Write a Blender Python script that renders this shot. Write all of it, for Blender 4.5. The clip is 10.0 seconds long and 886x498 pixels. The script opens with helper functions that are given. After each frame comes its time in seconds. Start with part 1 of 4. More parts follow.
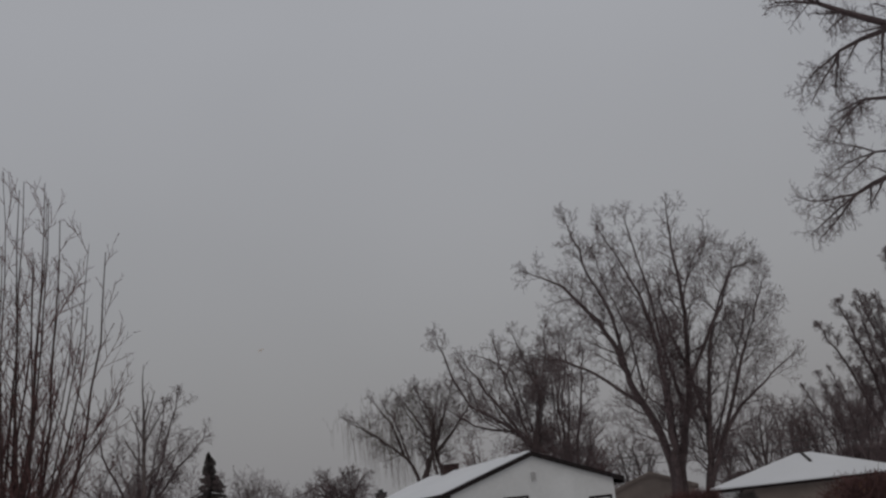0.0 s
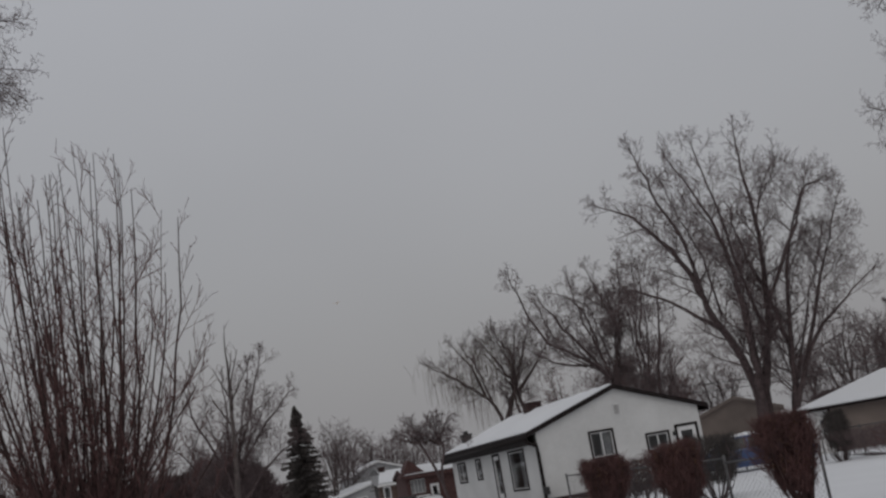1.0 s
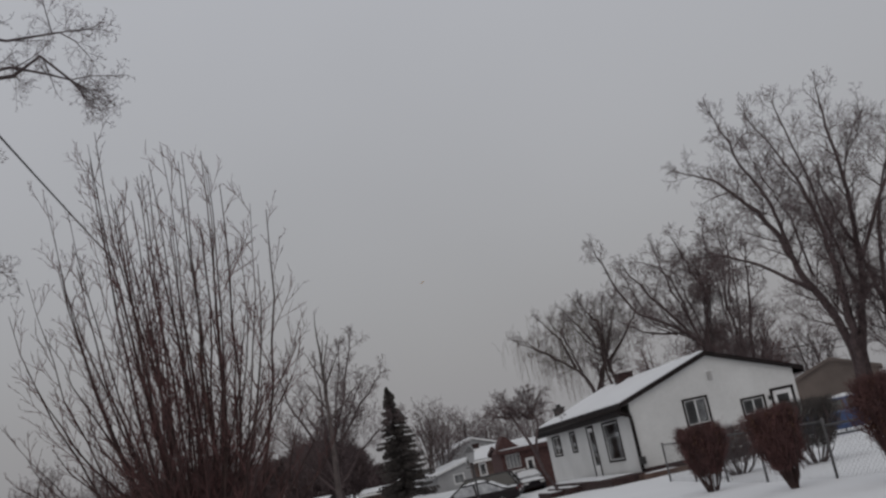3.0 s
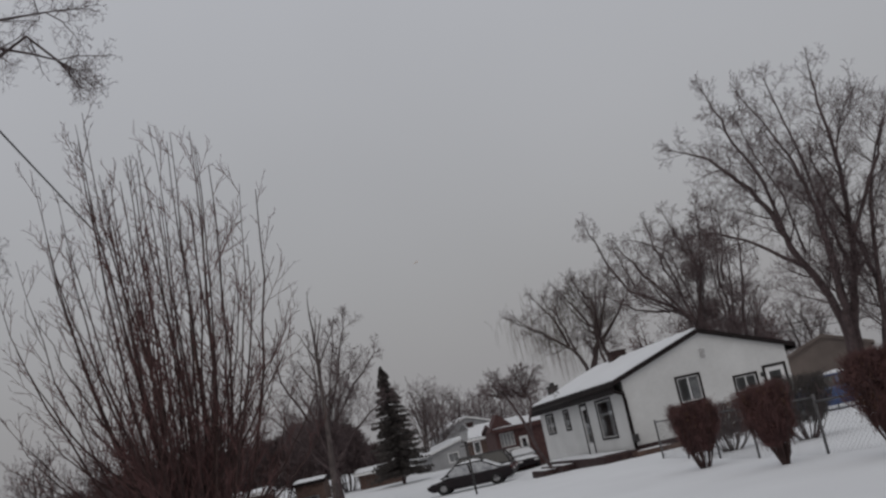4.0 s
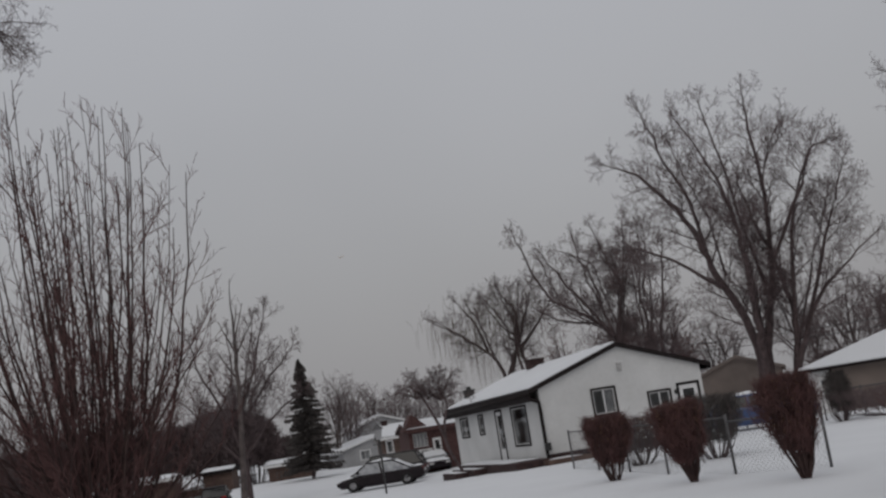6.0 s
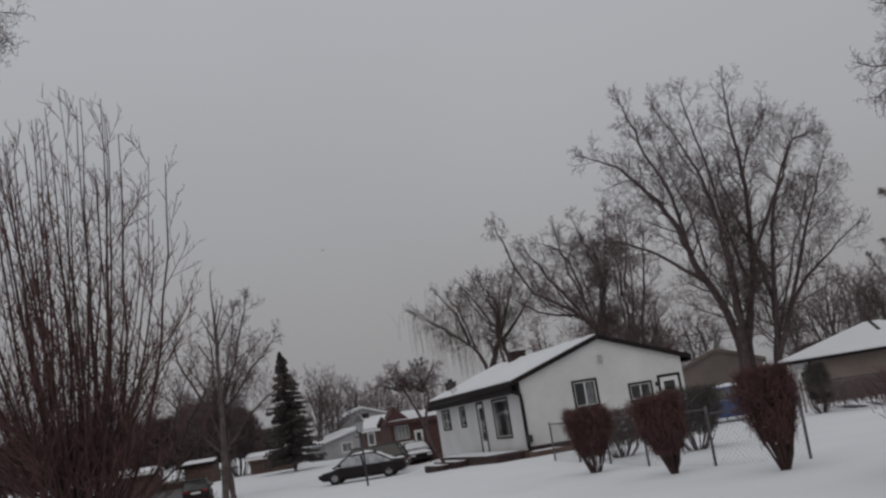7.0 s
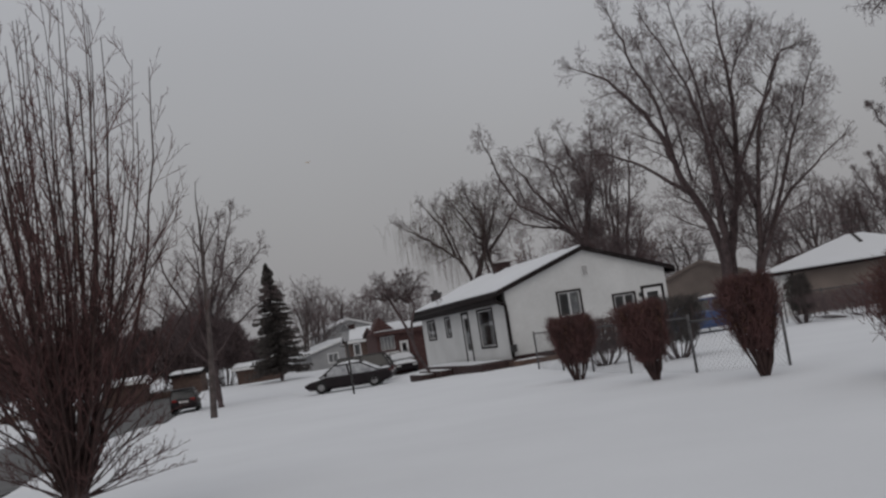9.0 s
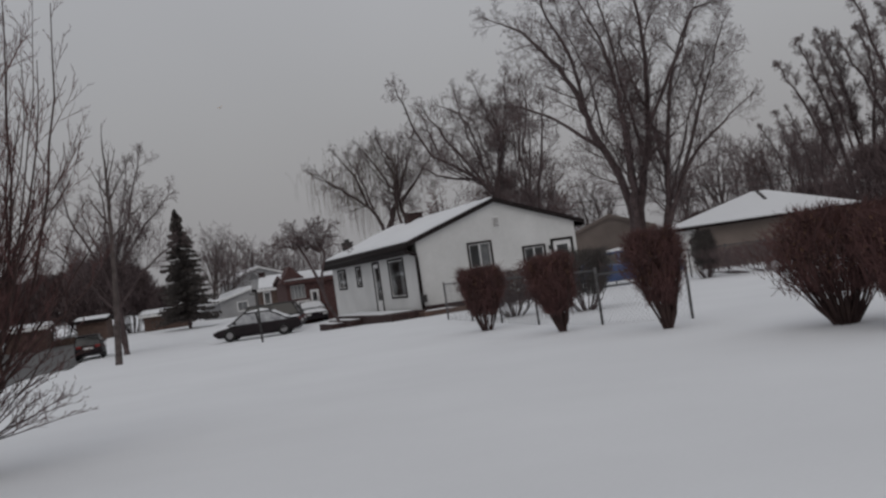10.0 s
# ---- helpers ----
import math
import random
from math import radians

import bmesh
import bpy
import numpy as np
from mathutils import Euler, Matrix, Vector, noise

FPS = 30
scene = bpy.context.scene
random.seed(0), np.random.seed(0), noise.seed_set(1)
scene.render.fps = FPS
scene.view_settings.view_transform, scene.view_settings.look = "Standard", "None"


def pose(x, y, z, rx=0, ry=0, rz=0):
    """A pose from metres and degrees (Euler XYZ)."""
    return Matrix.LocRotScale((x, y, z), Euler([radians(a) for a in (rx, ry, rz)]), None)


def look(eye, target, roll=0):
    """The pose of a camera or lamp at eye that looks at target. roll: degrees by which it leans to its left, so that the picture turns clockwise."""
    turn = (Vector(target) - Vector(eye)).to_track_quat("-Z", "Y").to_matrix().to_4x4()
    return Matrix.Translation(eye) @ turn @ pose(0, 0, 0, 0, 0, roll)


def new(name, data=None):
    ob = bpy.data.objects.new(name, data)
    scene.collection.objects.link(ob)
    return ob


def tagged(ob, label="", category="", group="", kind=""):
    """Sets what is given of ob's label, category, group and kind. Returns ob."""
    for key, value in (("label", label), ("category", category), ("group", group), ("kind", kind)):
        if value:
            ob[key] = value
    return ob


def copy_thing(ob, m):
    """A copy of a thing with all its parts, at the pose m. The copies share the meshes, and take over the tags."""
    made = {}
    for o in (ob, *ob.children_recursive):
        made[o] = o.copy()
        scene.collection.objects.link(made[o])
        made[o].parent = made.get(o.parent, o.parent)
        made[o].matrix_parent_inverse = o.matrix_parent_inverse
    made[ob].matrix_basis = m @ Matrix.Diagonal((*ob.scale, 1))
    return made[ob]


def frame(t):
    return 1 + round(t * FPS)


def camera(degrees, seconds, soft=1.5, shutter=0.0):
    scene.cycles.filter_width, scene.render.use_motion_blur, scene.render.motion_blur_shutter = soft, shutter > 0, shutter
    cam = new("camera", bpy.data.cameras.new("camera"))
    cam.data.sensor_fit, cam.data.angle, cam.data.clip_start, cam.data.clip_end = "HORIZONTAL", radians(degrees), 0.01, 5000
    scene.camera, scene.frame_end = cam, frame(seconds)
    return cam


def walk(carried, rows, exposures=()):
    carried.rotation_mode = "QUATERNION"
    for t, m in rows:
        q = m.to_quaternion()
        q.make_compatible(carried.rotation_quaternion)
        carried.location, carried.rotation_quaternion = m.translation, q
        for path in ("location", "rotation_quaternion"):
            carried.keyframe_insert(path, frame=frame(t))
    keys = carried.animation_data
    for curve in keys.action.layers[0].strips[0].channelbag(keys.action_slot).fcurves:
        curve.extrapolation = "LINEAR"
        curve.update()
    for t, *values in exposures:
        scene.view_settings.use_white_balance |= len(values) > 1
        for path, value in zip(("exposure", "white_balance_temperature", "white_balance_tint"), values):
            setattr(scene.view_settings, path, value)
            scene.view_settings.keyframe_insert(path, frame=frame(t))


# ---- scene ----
cam = camera(42.0, 10.0, soft=2.5)
walk(cam, [
    (0, pose(-11.924, -39.823, 1.540, 103.621, 6.162, -16.470)),
    (0.5, pose(-11.926, -39.818, 1.553, 102.772, 8.635, -13.714)),
    (1, pose(-11.929, -39.813, 1.535, 101.364, 9.632, -12.184)),
    (1.5, pose(-11.936, -39.826, 1.513, 100.714, 9.279, -12.406)),
    (2, pose(-11.946, -39.878, 1.527, 100.349, 9.802, -10.768)),
    (2.5, pose(-11.991, -39.934, 1.558, 101.281, 11.468, -7.727)),
    (4, pose(-11.938, -39.926, 1.541, 100.002, 12.298, -7.727)),
    (4.5, pose(-11.952, -39.878, 1.570, 99.587, 10.411, -9.348)),
    (5, pose(-11.962, -39.859, 1.547, 99.463, 9.275, -9.924)),
    (5.5, pose(-11.960, -39.858, 1.561, 99.324, 8.780, -10.862)),
    (6, pose(-11.961, -39.858, 1.562, 99.166, 8.903, -12.098)),
    (7.5, pose(-11.939, -39.832, 1.558, 98.056, 8.931, -13.092)),
    (8, pose(-11.971, -39.856, 1.529, 97.054, 9.253, -12.959)),
    (8.5, pose(-11.982, -39.872, 1.509, 95.701, 9.502, -13.241)),
    (9, pose(-11.966, -39.859, 1.468, 94.240, 8.882, -13.737)),
    (9.5, pose(-11.967, -39.839, 1.460, 92.648, 8.326, -14.724)),
    (10, pose(-11.919, -39.830, 1.454, 91.126, 8.047, -18.164)),
], exposures=((0.0, -0.28), (0.6, -0.2), (1.5, -0.08), (2.5, 0.0), (10.0, 0.0)))

# ---- world and sun: a closed grey winter overcast ----
world = bpy.data.worlds.new("overcast")
scene.world = world
world.use_nodes = True
wn, wl = world.node_tree.nodes, world.node_tree.links
wn.clear()
w_out, w_bg = wn.new("ShaderNodeOutputWorld"), wn.new("ShaderNodeBackground")
w_sky = wn.new("ShaderNodeTexSky")
w_sky.sky_type, w_sky.sun_disc = "NISHITA", False
w_sky.sun_elevation, w_sky.sun_rotation = radians(28), radians(200)
w_sky.dust_density, w_sky.air_density = 5.0, 2.0
w_scale = wn.new("ShaderNodeVectorMath"); w_scale.operation = "SCALE"; w_scale.inputs["Scale"].default_value = 0.06
w_co, w_sep = wn.new("ShaderNodeTexCoord"), wn.new("ShaderNodeSeparateXYZ")
w_ramp = wn.new("ShaderNodeValToRGB")
er = w_ramp.color_ramp
er.elements[0].position, er.elements[0].color = 0.0, (0.285, 0.282, 0.291, 1)
er.elements[1].position, er.elements[1].color = 1.0, (0.50, 0.505, 0.518, 1)
for pos, c in ((0.08, (0.316, 0.315, 0.328, 1)), (0.2, (0.372, 0.374, 0.395, 1)), (0.42, (0.440, 0.448, 0.480, 1)), (0.7, (0.46, 0.466, 0.482, 1))):
    e = er.elements.new(pos); e.color = c
w_noise = wn.new("ShaderNodeTexNoise"); w_noise.inputs["Scale"].default_value = 2.2; w_noise.inputs["Detail"].default_value = 3
w_map = wn.new("ShaderNodeMapRange"); w_map.inputs["To Min"].default_value = 0.90; w_map.inputs["To Max"].default_value = 1.10
w_mul = wn.new("ShaderNodeVectorMath"); w_mul.operation = "SCALE"
w_mix = wn.new("ShaderNodeMix"); w_mix.data_type = "RGBA"; w_mix.inputs["Factor"].default_value = 0.93
wl.new(w_co.outputs["Generated"], w_sep.inputs[0]); wl.new(w_sep.outputs["Z"], w_ramp.inputs[0])
wl.new(w_co.outputs["Generated"], w_noise.inputs["Vector"]); wl.new(w_noise.outputs[0], w_map.inputs["Value"])
wl.new(w_ramp.outputs[0], w_mul.inputs[0]); wl.new(w_map.outputs[0], w_mul.inputs["Scale"])
wl.new(w_sky.outputs[0], w_scale.inputs[0])
wl.new(w_scale.outputs[0], w_mix.inputs["A"]); wl.new(w_mul.outputs[0], w_mix.inputs["B"])
wl.new(w_mix.outputs["Result"], w_bg.inputs["Color"]); wl.new(w_bg.outputs[0], w_out.inputs["Surface"])
w_bg.inputs["Strength"].default_value = 1.0
sun = new("sun", bpy.data.lights.new("sun", "SUN"))
sun.data.energy, sun.data.angle, sun.data.color = 0.25, radians(40), (1.0, 0.97, 0.93)
sun.matrix_world = look((0, 0, 50), (0 + 20, 0 + 40, 0))

# ---- materials ----
def material(name, base, other=None, rough=0.8, scale=6.0, bump=0.15, metal=0.0, fine=60.0, spread=None, detail=5.0, coat=0.0):
    """Two scales of colour variation, fine relief, object-space size in metres."""
    m = bpy.data.materials.new(name)
    m.use_nodes = True
    n, l = m.node_tree.nodes, m.node_tree.links
    b = n["Principled BSDF"]
    co = n.new("ShaderNodeNewGeometry")
    n1, n2 = n.new("ShaderNodeTexNoise"), n.new("ShaderNodeTexNoise")
    n1.inputs["Scale"].default_value, n1.inputs["Detail"].default_value = scale, detail
    n2.inputs["Scale"].default_value, n2.inputs["Detail"].default_value = fine, 3.0
    l.new(co.outputs["Position"], n1.inputs["Vector"]); l.new(co.outputs["Position"], n2.inputs["Vector"])
    add = n.new("ShaderNodeMath"); add.operation = "MULTIPLY_ADD"; add.inputs[1].default_value = 0.35
    l.new(n2.outputs[0], add.inputs[0]); l.new(n1.outputs[0], add.inputs[2])
    ramp = n.new("ShaderNodeValToRGB")
    o = other or tuple(c * 0.7 for c in base)
    ramp.color_ramp.elements[0].position, ramp.color_ramp.elements[0].color = 0.48, (*o, 1)
    ramp.color_ramp.elements[1].position, ramp.color_ramp.elements[1].color = 0.86, (*base, 1)
    l.new(add.outputs[0], ramp.inputs[0]); l.new(ramp.outputs[0], b.inputs["Base Color"])
    b.inputs["Roughness"].default_value, b.inputs["Metallic"].default_value = rough, metal
    b.inputs["Coat Weight"].default_value = coat
    b.inputs["Specular IOR Level"].default_value = 0.5 if rough < 0.5 else 0.25
    if bump:
        bp = n.new("ShaderNodeBump"); bp.inputs["Strength"].default_value = bump; bp.inputs["Distance"].default_value = 0.02
        l.new(add.outputs[0], bp.inputs["Height"]); l.new(bp.outputs[0], b.inputs["Normal"])
    return m


SNOW = material("snow", (0.785, 0.796, 0.824), (0.74, 0.75, 0.778), 0.75, 0.35, 0.14, fine=25)
ASPHALT = material("wet_asphalt", (0.095, 0.092, 0.092), (0.05, 0.048, 0.048), 0.55, 0.8, 0.3, fine=40)
BARK = material("dark_bark", (0.118, 0.088, 0.088), (0.064, 0.048, 0.049), 0.9, 5, 0.5)
BARK_RED = material("red_brown_bark", (0.080, 0.050, 0.046), (0.04, 0.025, 0.024), 0.9, 5, 0.4)
BARK_GREY = material("grey_brown_bark", (0.125, 0.102, 0.098), (0.06, 0.049, 0.047), 0.9, 5, 0.4)
TWIG = material("twig_bark", (0.150, 0.112, 0.113), (0.088, 0.066, 0.068), 0.9, 3, 0.0)
TWIG_RED = material("red_twig_bark", (0.140, 0.073, 0.070), (0.072, 0.040, 0.039), 0.9, 3, 0.0)
WILLOW = material("willow_twig", (0.16, 0.135, 0.11), (0.10, 0.085, 0.07), 0.9, 3, 0.0)
NEEDLE = material("spruce_needles", (0.105, 0.093, 0.088), (0.052, 0.046, 0.044), 0.9, 4, 0.0)
WHITE = material("white_painted_siding", (0.66, 0.66, 0.655), (0.56, 0.56, 0.555), 0.6, 0.7, 0.08, fine=9)
TRIM_WHITE = material("white_trim_paint", (0.78, 0.78, 0.78), (0.66, 0.66, 0.66), 0.5, 4, 0.05)
TRIM_DARK = material("dark_brown_trim", (0.020, 0.014, 0.014), (0.012, 0.009, 0.009), 0.85, 4, 0.1)
SHINGLE = material("dark_shingle", (0.075, 0.068, 0.066), (0.04, 0.036, 0.036), 0.9, 3, 0.5, fine=20)
BRICK_RED = material("red_brick", (0.105, 0.058, 0.055), (0.068, 0.038, 0.037), 0.9, 6, 0.4, fine=18)
BRICK_BROWN = material("brown_brick", (0.135, 0.092, 0.078), (0.085, 0.058, 0.05), 0.9, 3, 0.3, fine=18)
TAN = material("tan_siding", (0.225, 0.185, 0.165), (0.17, 0.14, 0.125), 0.8, 1, 0.1)
GREY_SIDING = material("grey_siding", (0.36, 0.36, 0.365), (0.28, 0.28, 0.285), 0.8, 1, 0.1)
DARK_BRICK = material("dark_red_brick", (0.062, 0.037, 0.035), (0.034, 0.022, 0.022), 0.9, 6, 0.4, fine=18)
FROST = material("snow_frosted_glass", (0.55, 0.56, 0.58), (0.20, 0.205, 0.22), 0.7, 2.5, 0.1)
CONCRETE = material("concrete", (0.34, 0.33, 0.32), (0.22, 0.21, 0.205), 0.9, 3, 0.3)
CURTAIN = material("pale_curtain", (0.52, 0.52, 0.52), (0.34, 0.34, 0.35), 0.9, 2, 0.1)
GALV = material("galvanised_steel", (0.16, 0.155, 0.16), (0.09, 0.088, 0.09), 0.55, 5, 0.05, metal=0.5)
BLACK_METAL = material("black_metal", (0.03, 0.028, 0.028), (0.018, 0.017, 0.017), 0.45, 5, 0.05)
RUBBER = material("tyre_rubber", (0.028, 0.027, 0.027), (0.018, 0.018, 0.018), 0.85, 8, 0.2)
RIM = material("alloy_rim", (0.34, 0.34, 0.35), (0.22, 0.22, 0.23), 0.35, 8, 0.0, metal=0.8)
CAR_DARK = material("dark_car_paint", (0.016, 0.010, 0.013), (0.010, 0.007, 0.009), 0.55, 3, 0.0)
CAR_BLUE = material("blue_car_paint", (0.035, 0.075, 0.20), (0.025, 0.05, 0.14), 0.3, 3, 0.0, coat=0.6)
CAR_SILVER = material("grey_car_paint", (0.035, 0.032, 0.034), (0.022, 0.02, 0.022), 0.55, 3, 0.0)
LAMP_RED = material("tail_lamp_plastic", (0.25, 0.012, 0.012), (0.16, 0.01, 0.01), 0.25, 6, 0.0)
LAMP_CLEAR = material("headlamp_plastic", (0.55, 0.55, 0.55), (0.4, 0.4, 0.4), 0.15, 6, 0.0)
YELLOW = material("yellow_orange_paint", (0.60, 0.32, 0.03), (0.42, 0.2, 0.02), 0.5, 3, 0.0)
LEAF_DRY = material("dry_leaf", (0.15, 0.085, 0.055), (0.08, 0.045, 0.035), 0.9, 9, 0.0)
FENCE_WOOD = material("weathered_fence_wood", (0.13, 0.085, 0.068), (0.075, 0.05, 0.043), 0.9, 3, 0.3)
GLASS = bpy.data.materials.new("window_glass")
GLASS.use_nodes = True
gb = GLASS.node_tree.nodes["Principled BSDF"]
gb.inputs["Base Color"].default_value, gb.inputs["Roughness"].default_value = (0.86, 0.88, 0.9, 1), 0.03
gb.inputs["Transmission Weight"].default_value, gb.inputs["IOR"].default_value = 1.0, 1.45
CAR_GLASS = material("tinted_car_glass", (0.02, 0.021, 0.023), (0.015, 0.015, 0.016), 0.08, 3, 0.0)


# ---- mesh helpers ----
def link(name, verts, faces, mat, parent=None, label="", smooth=False):
    me = bpy.data.meshes.new(name)
    me.from_pydata([tuple(v) for v in verts], [], faces)
    me.materials.append(mat)
    me.validate(); me.update()
    if smooth:
        me.polygons.foreach_set("use_smooth", [True] * len(me.polygons))
    ob = new(name, me)
    if parent:
        ob.parent = parent
    if label:
        ob["label"] = label
    return ob


def part(name, bm, mat, parent=None, label="", smooth=False):
    me = bpy.data.meshes.new(name)
    bmesh.ops.recalc_face_normals(bm, faces=bm.faces[:])
    bm.to_mesh(me); bm.free()
    me.materials.append(mat)
    if smooth:
        me.polygons.foreach_set("use_smooth", [True] * len(me.polygons))
    ob = new(name, me)
    if parent:
        ob.parent = parent
    if label:
        ob["label"] = label
    return ob


def thing(name, m, label, category, group="", kind=""):
    ob = new(name)
    ob.empty_display_size = 0.2
    ob.matrix_world = m
    return tagged(ob, label, category, group, kind)


def box(bm, x0, y0, z0, x1, y1, z1, bevel=0.0, m=None):
    vs = [bm.verts.new((x, y, z)) for z in (z0, z1) for y in (y0, y1) for x in (x0, x1)]
    fs = [bm.faces.new([vs[i] for i in f]) for f in ((0, 2, 3, 1), (4, 5, 7, 6), (0, 1, 5, 4), (2, 6, 7, 3), (0, 4, 6, 2), (1, 3, 7, 5))]
    if bevel:
        es = list({e for f in fs for e in f.edges})
        r = bmesh.ops.bevel(bm, geom=es, offset=bevel, segments=1, affect="EDGES")
        vs = list({v for f in r["faces"] for v in f.verts} | {v for v in vs if v.is_valid})
    if m is not None:
        bmesh.ops.transform(bm, matrix=m, verts=[v for v in vs if v.is_valid])
    return bm


def boxed(name, dims, mat, parent=None, bevel=0.0, label=""):
    bm = bmesh.new()
    box(bm, *dims, bevel=bevel)
    return part(name, bm, mat, parent, label)


def prism(bm, pts, axis, a, b):
    """A flat outline pushed along an axis from a to b: pts are pairs of the two other coordinates."""
    def at(u, v, w):
        return {"x": (w, u, v), "y": (u, w, v), "z": (u, v, w)}[axis]
    lo, hi = [bm.verts.new(at(u, v, a)) for u, v in pts], [bm.verts.new(at(u, v, b)) for u, v in pts]
    n = len(pts)
    bm.faces.new(lo[::-1]); bm.faces.new(hi)
    for i in range(n):
        bm.faces.new((lo[i], lo[(i + 1) % n], hi[(i + 1) % n], hi[i]))
    return bm


def tube(V, F, pts, radii, sides):
    """A tapered tube along a line of points, added to the lists V and F."""
    base = len(V)
    n = len(pts)
    for i in range(n):
        d = (pts[min(i + 1, n - 1)] - pts[max(i - 1, 0)]).normalized()
        a = d.cross(Vector((0.31, 0.17, 0.93) if abs(d.z) < 0.9 else (1, 0.1, 0))).normalized()
        b = d.cross(a)
        for k in range(sides):
            t = math.tau * k / sides
            V.append(pts[i] + (a * math.cos(t) + b * math.sin(t)) * radii[i])
    for i in range(n - 1):
        for k in range(sides):
            p, q = base + i * sides + k, base + i * sides + (k + 1) % sides
            F.append((p, q, q + sides, p + sides))


def pipe(name, pts, r, mat, parent=None, sides=8, label=""):
    V, F = [], []
    tube(V, F, [Vector(p) for p in pts], [r] * len(pts), sides)
    F.append(tuple(range(sides))[::-1]); F.append(tuple(range(len(V) - sides, len(V))))
    return link(name, V, F, mat, parent, label, smooth=True)


ORIGIN = Vector((-11.95, -39.85, 0))


def plan(bearing, dist, z=0.0):
    """A place in the plan by its compass bearing and distance from the corner of the yard."""
    return Vector((ORIGIN.x + dist * math.sin(radians(bearing)), ORIGIN.y + dist * math.cos(radians(bearing)), z))


# ---- trees ----
def grow(out, rng, p, d, length, r, level, spec):
    """One branch with its side branches. out: lists of limbs (thick) and twigs (thin)."""
    n = spec.get("last", 2) if level and level == spec["depth"] else max(2 if level > 1 else 3, min(9 if level < 2 else 3, int(length / spec["seg"][level]) + 2))
    step = length / n
    pts, radii, dirs = [p.copy()], [r], [d.copy()]
    wig, lift = spec["wiggle"][level], spec["lift"][level]
    for i in range(n):
        d = (d + Vector((rng.gauss(0, wig), rng.gauss(0, wig), rng.gauss(0, wig) + lift))).normalized()
        p = p + d * step
        pts.append(p); dirs.append(d)
        radii.append(r * (1 - (0.72 if level < spec["depth"] else 0.6) * (i + 1) / n))
    V, F = out[0] if level < spec["thick"] else out[1]
    tube(V, F, pts, radii, 7 if level == 0 else 5 if level == 1 else 3)
    if level >= spec["depth"]:
        return
    count = max(1, round(spec["kids"][level] * (length / spec["full"][level]) ** 0.7))
    a0 = spec["bare"][level]
    turn = rng.uniform(0, math.tau)
    for k in range(count):
        u = a0 + (1 - a0) * (k + rng.uniform(0.1, 0.9)) / count
        j = min(n - 1, int(u * n)); f = u * n - j
        q, dd = pts[j].lerp(pts[j + 1], f), dirs[j + 1]
        turn += 2.4 + rng.uniform(-0.5, 0.5)
        side = dd.cross(Vector((math.cos(turn), math.sin(turn), 0.3))).normalized()
        ang = radians(rng.uniform(*spec["angle"][level]))
        out_ = Vector((q.x, q.y, 0))
        cd = (dd * math.cos(ang) + side * math.sin(ang) + out_.normalized() * spec["spread"] * min(1, out_.length / 1.5)).normalized()
        cl = length * rng.uniform(*spec["ratio"][level]) * (1.12 - 0.55 * u)
        cr = max(spec["fine"], min(radii[j] * 0.75, r * spec["thin"] * (1.1 - 0.5 * u)))
        grow(out, rng, q, cd, cl, cr, level + 1, spec)


SPEC = dict(depth=4, thick=2, seg=(0.8, 0.7, 0.5, 0.4, 0.3), wiggle=(0.06, 0.10, 0.14, 0.18, 0.2), lift=(0.03, 0.06, 0.05, 0.03, 0.02),
            kids=(7, 9, 7, 6), full=(8, 6, 3, 1.5), bare=(0.3, 0.18, 0.12, 0.1), angle=((25, 50), (28, 58), (30, 60), (30, 65)),
            ratio=((0.5, 0.75), (0.4, 0.62), (0.4, 0.6), (0.4, 0.65)), thin=0.5, fine=0.008, spread=0.0)


def tree(name, foot, stems, spec, seed, label, bark=BARK, twig=TWIG, category="tree", group=""):
    """stems: rows of (dx, dy, lean_x, lean_y, length, radius) from the foot."""
    rng = random.Random(seed)
    t = thing(name, Matrix.Translation(foot), label, category, group)
    out = (([], []), ([], []))
    for dx, dy, lx, ly, length, r in stems:
        grow(out, rng, Vector((dx, dy, -0.1)), Vector((lx, ly, 1)).normalized(), length, r, 0, {**SPEC, **spec})
    link("trunk", *out[0], bark, t, smooth=True)
    link("crown", *out[1], twig, t)
    return t


def glide(pts, per=4):
    """A smooth line through a few points."""
    out = []
    for i in range(len(pts) - 1):
        a, b, c, d = pts[max(0, i - 1)], pts[i], pts[i + 1], pts[min(len(pts) - 1, i + 2)]
        for k in range(per):
            u = k / per
            out.append(0.5 * ((2 * b) + (c - a) * u + (2 * a - 5 * b + 4 * c - d) * u * u + (3 * b - a - 3 * c + d) * u ** 3))
    return out + [pts[-1].copy()]


LIMBED = dict(depth=4, thick=2, seg=(0.8, 0.7, 0.5, 0.4, 0.3), wiggle=(.05, .07, .09, .12, .14), lift=(.03, .03, .03, .03, .03), kids=(0, 9, 7, 4), full=(8, 2.4, 1.1, 0.5), last=1,
              bare=(.3, .2, .12, .1), angle=((25, 50), (28, 60), (28, 62), (28, 62)), ratio=((.5, .7), (.4, .64), (.4, .62), (.45, .75)), thin=.5, fine=.0085, spread=0.0)


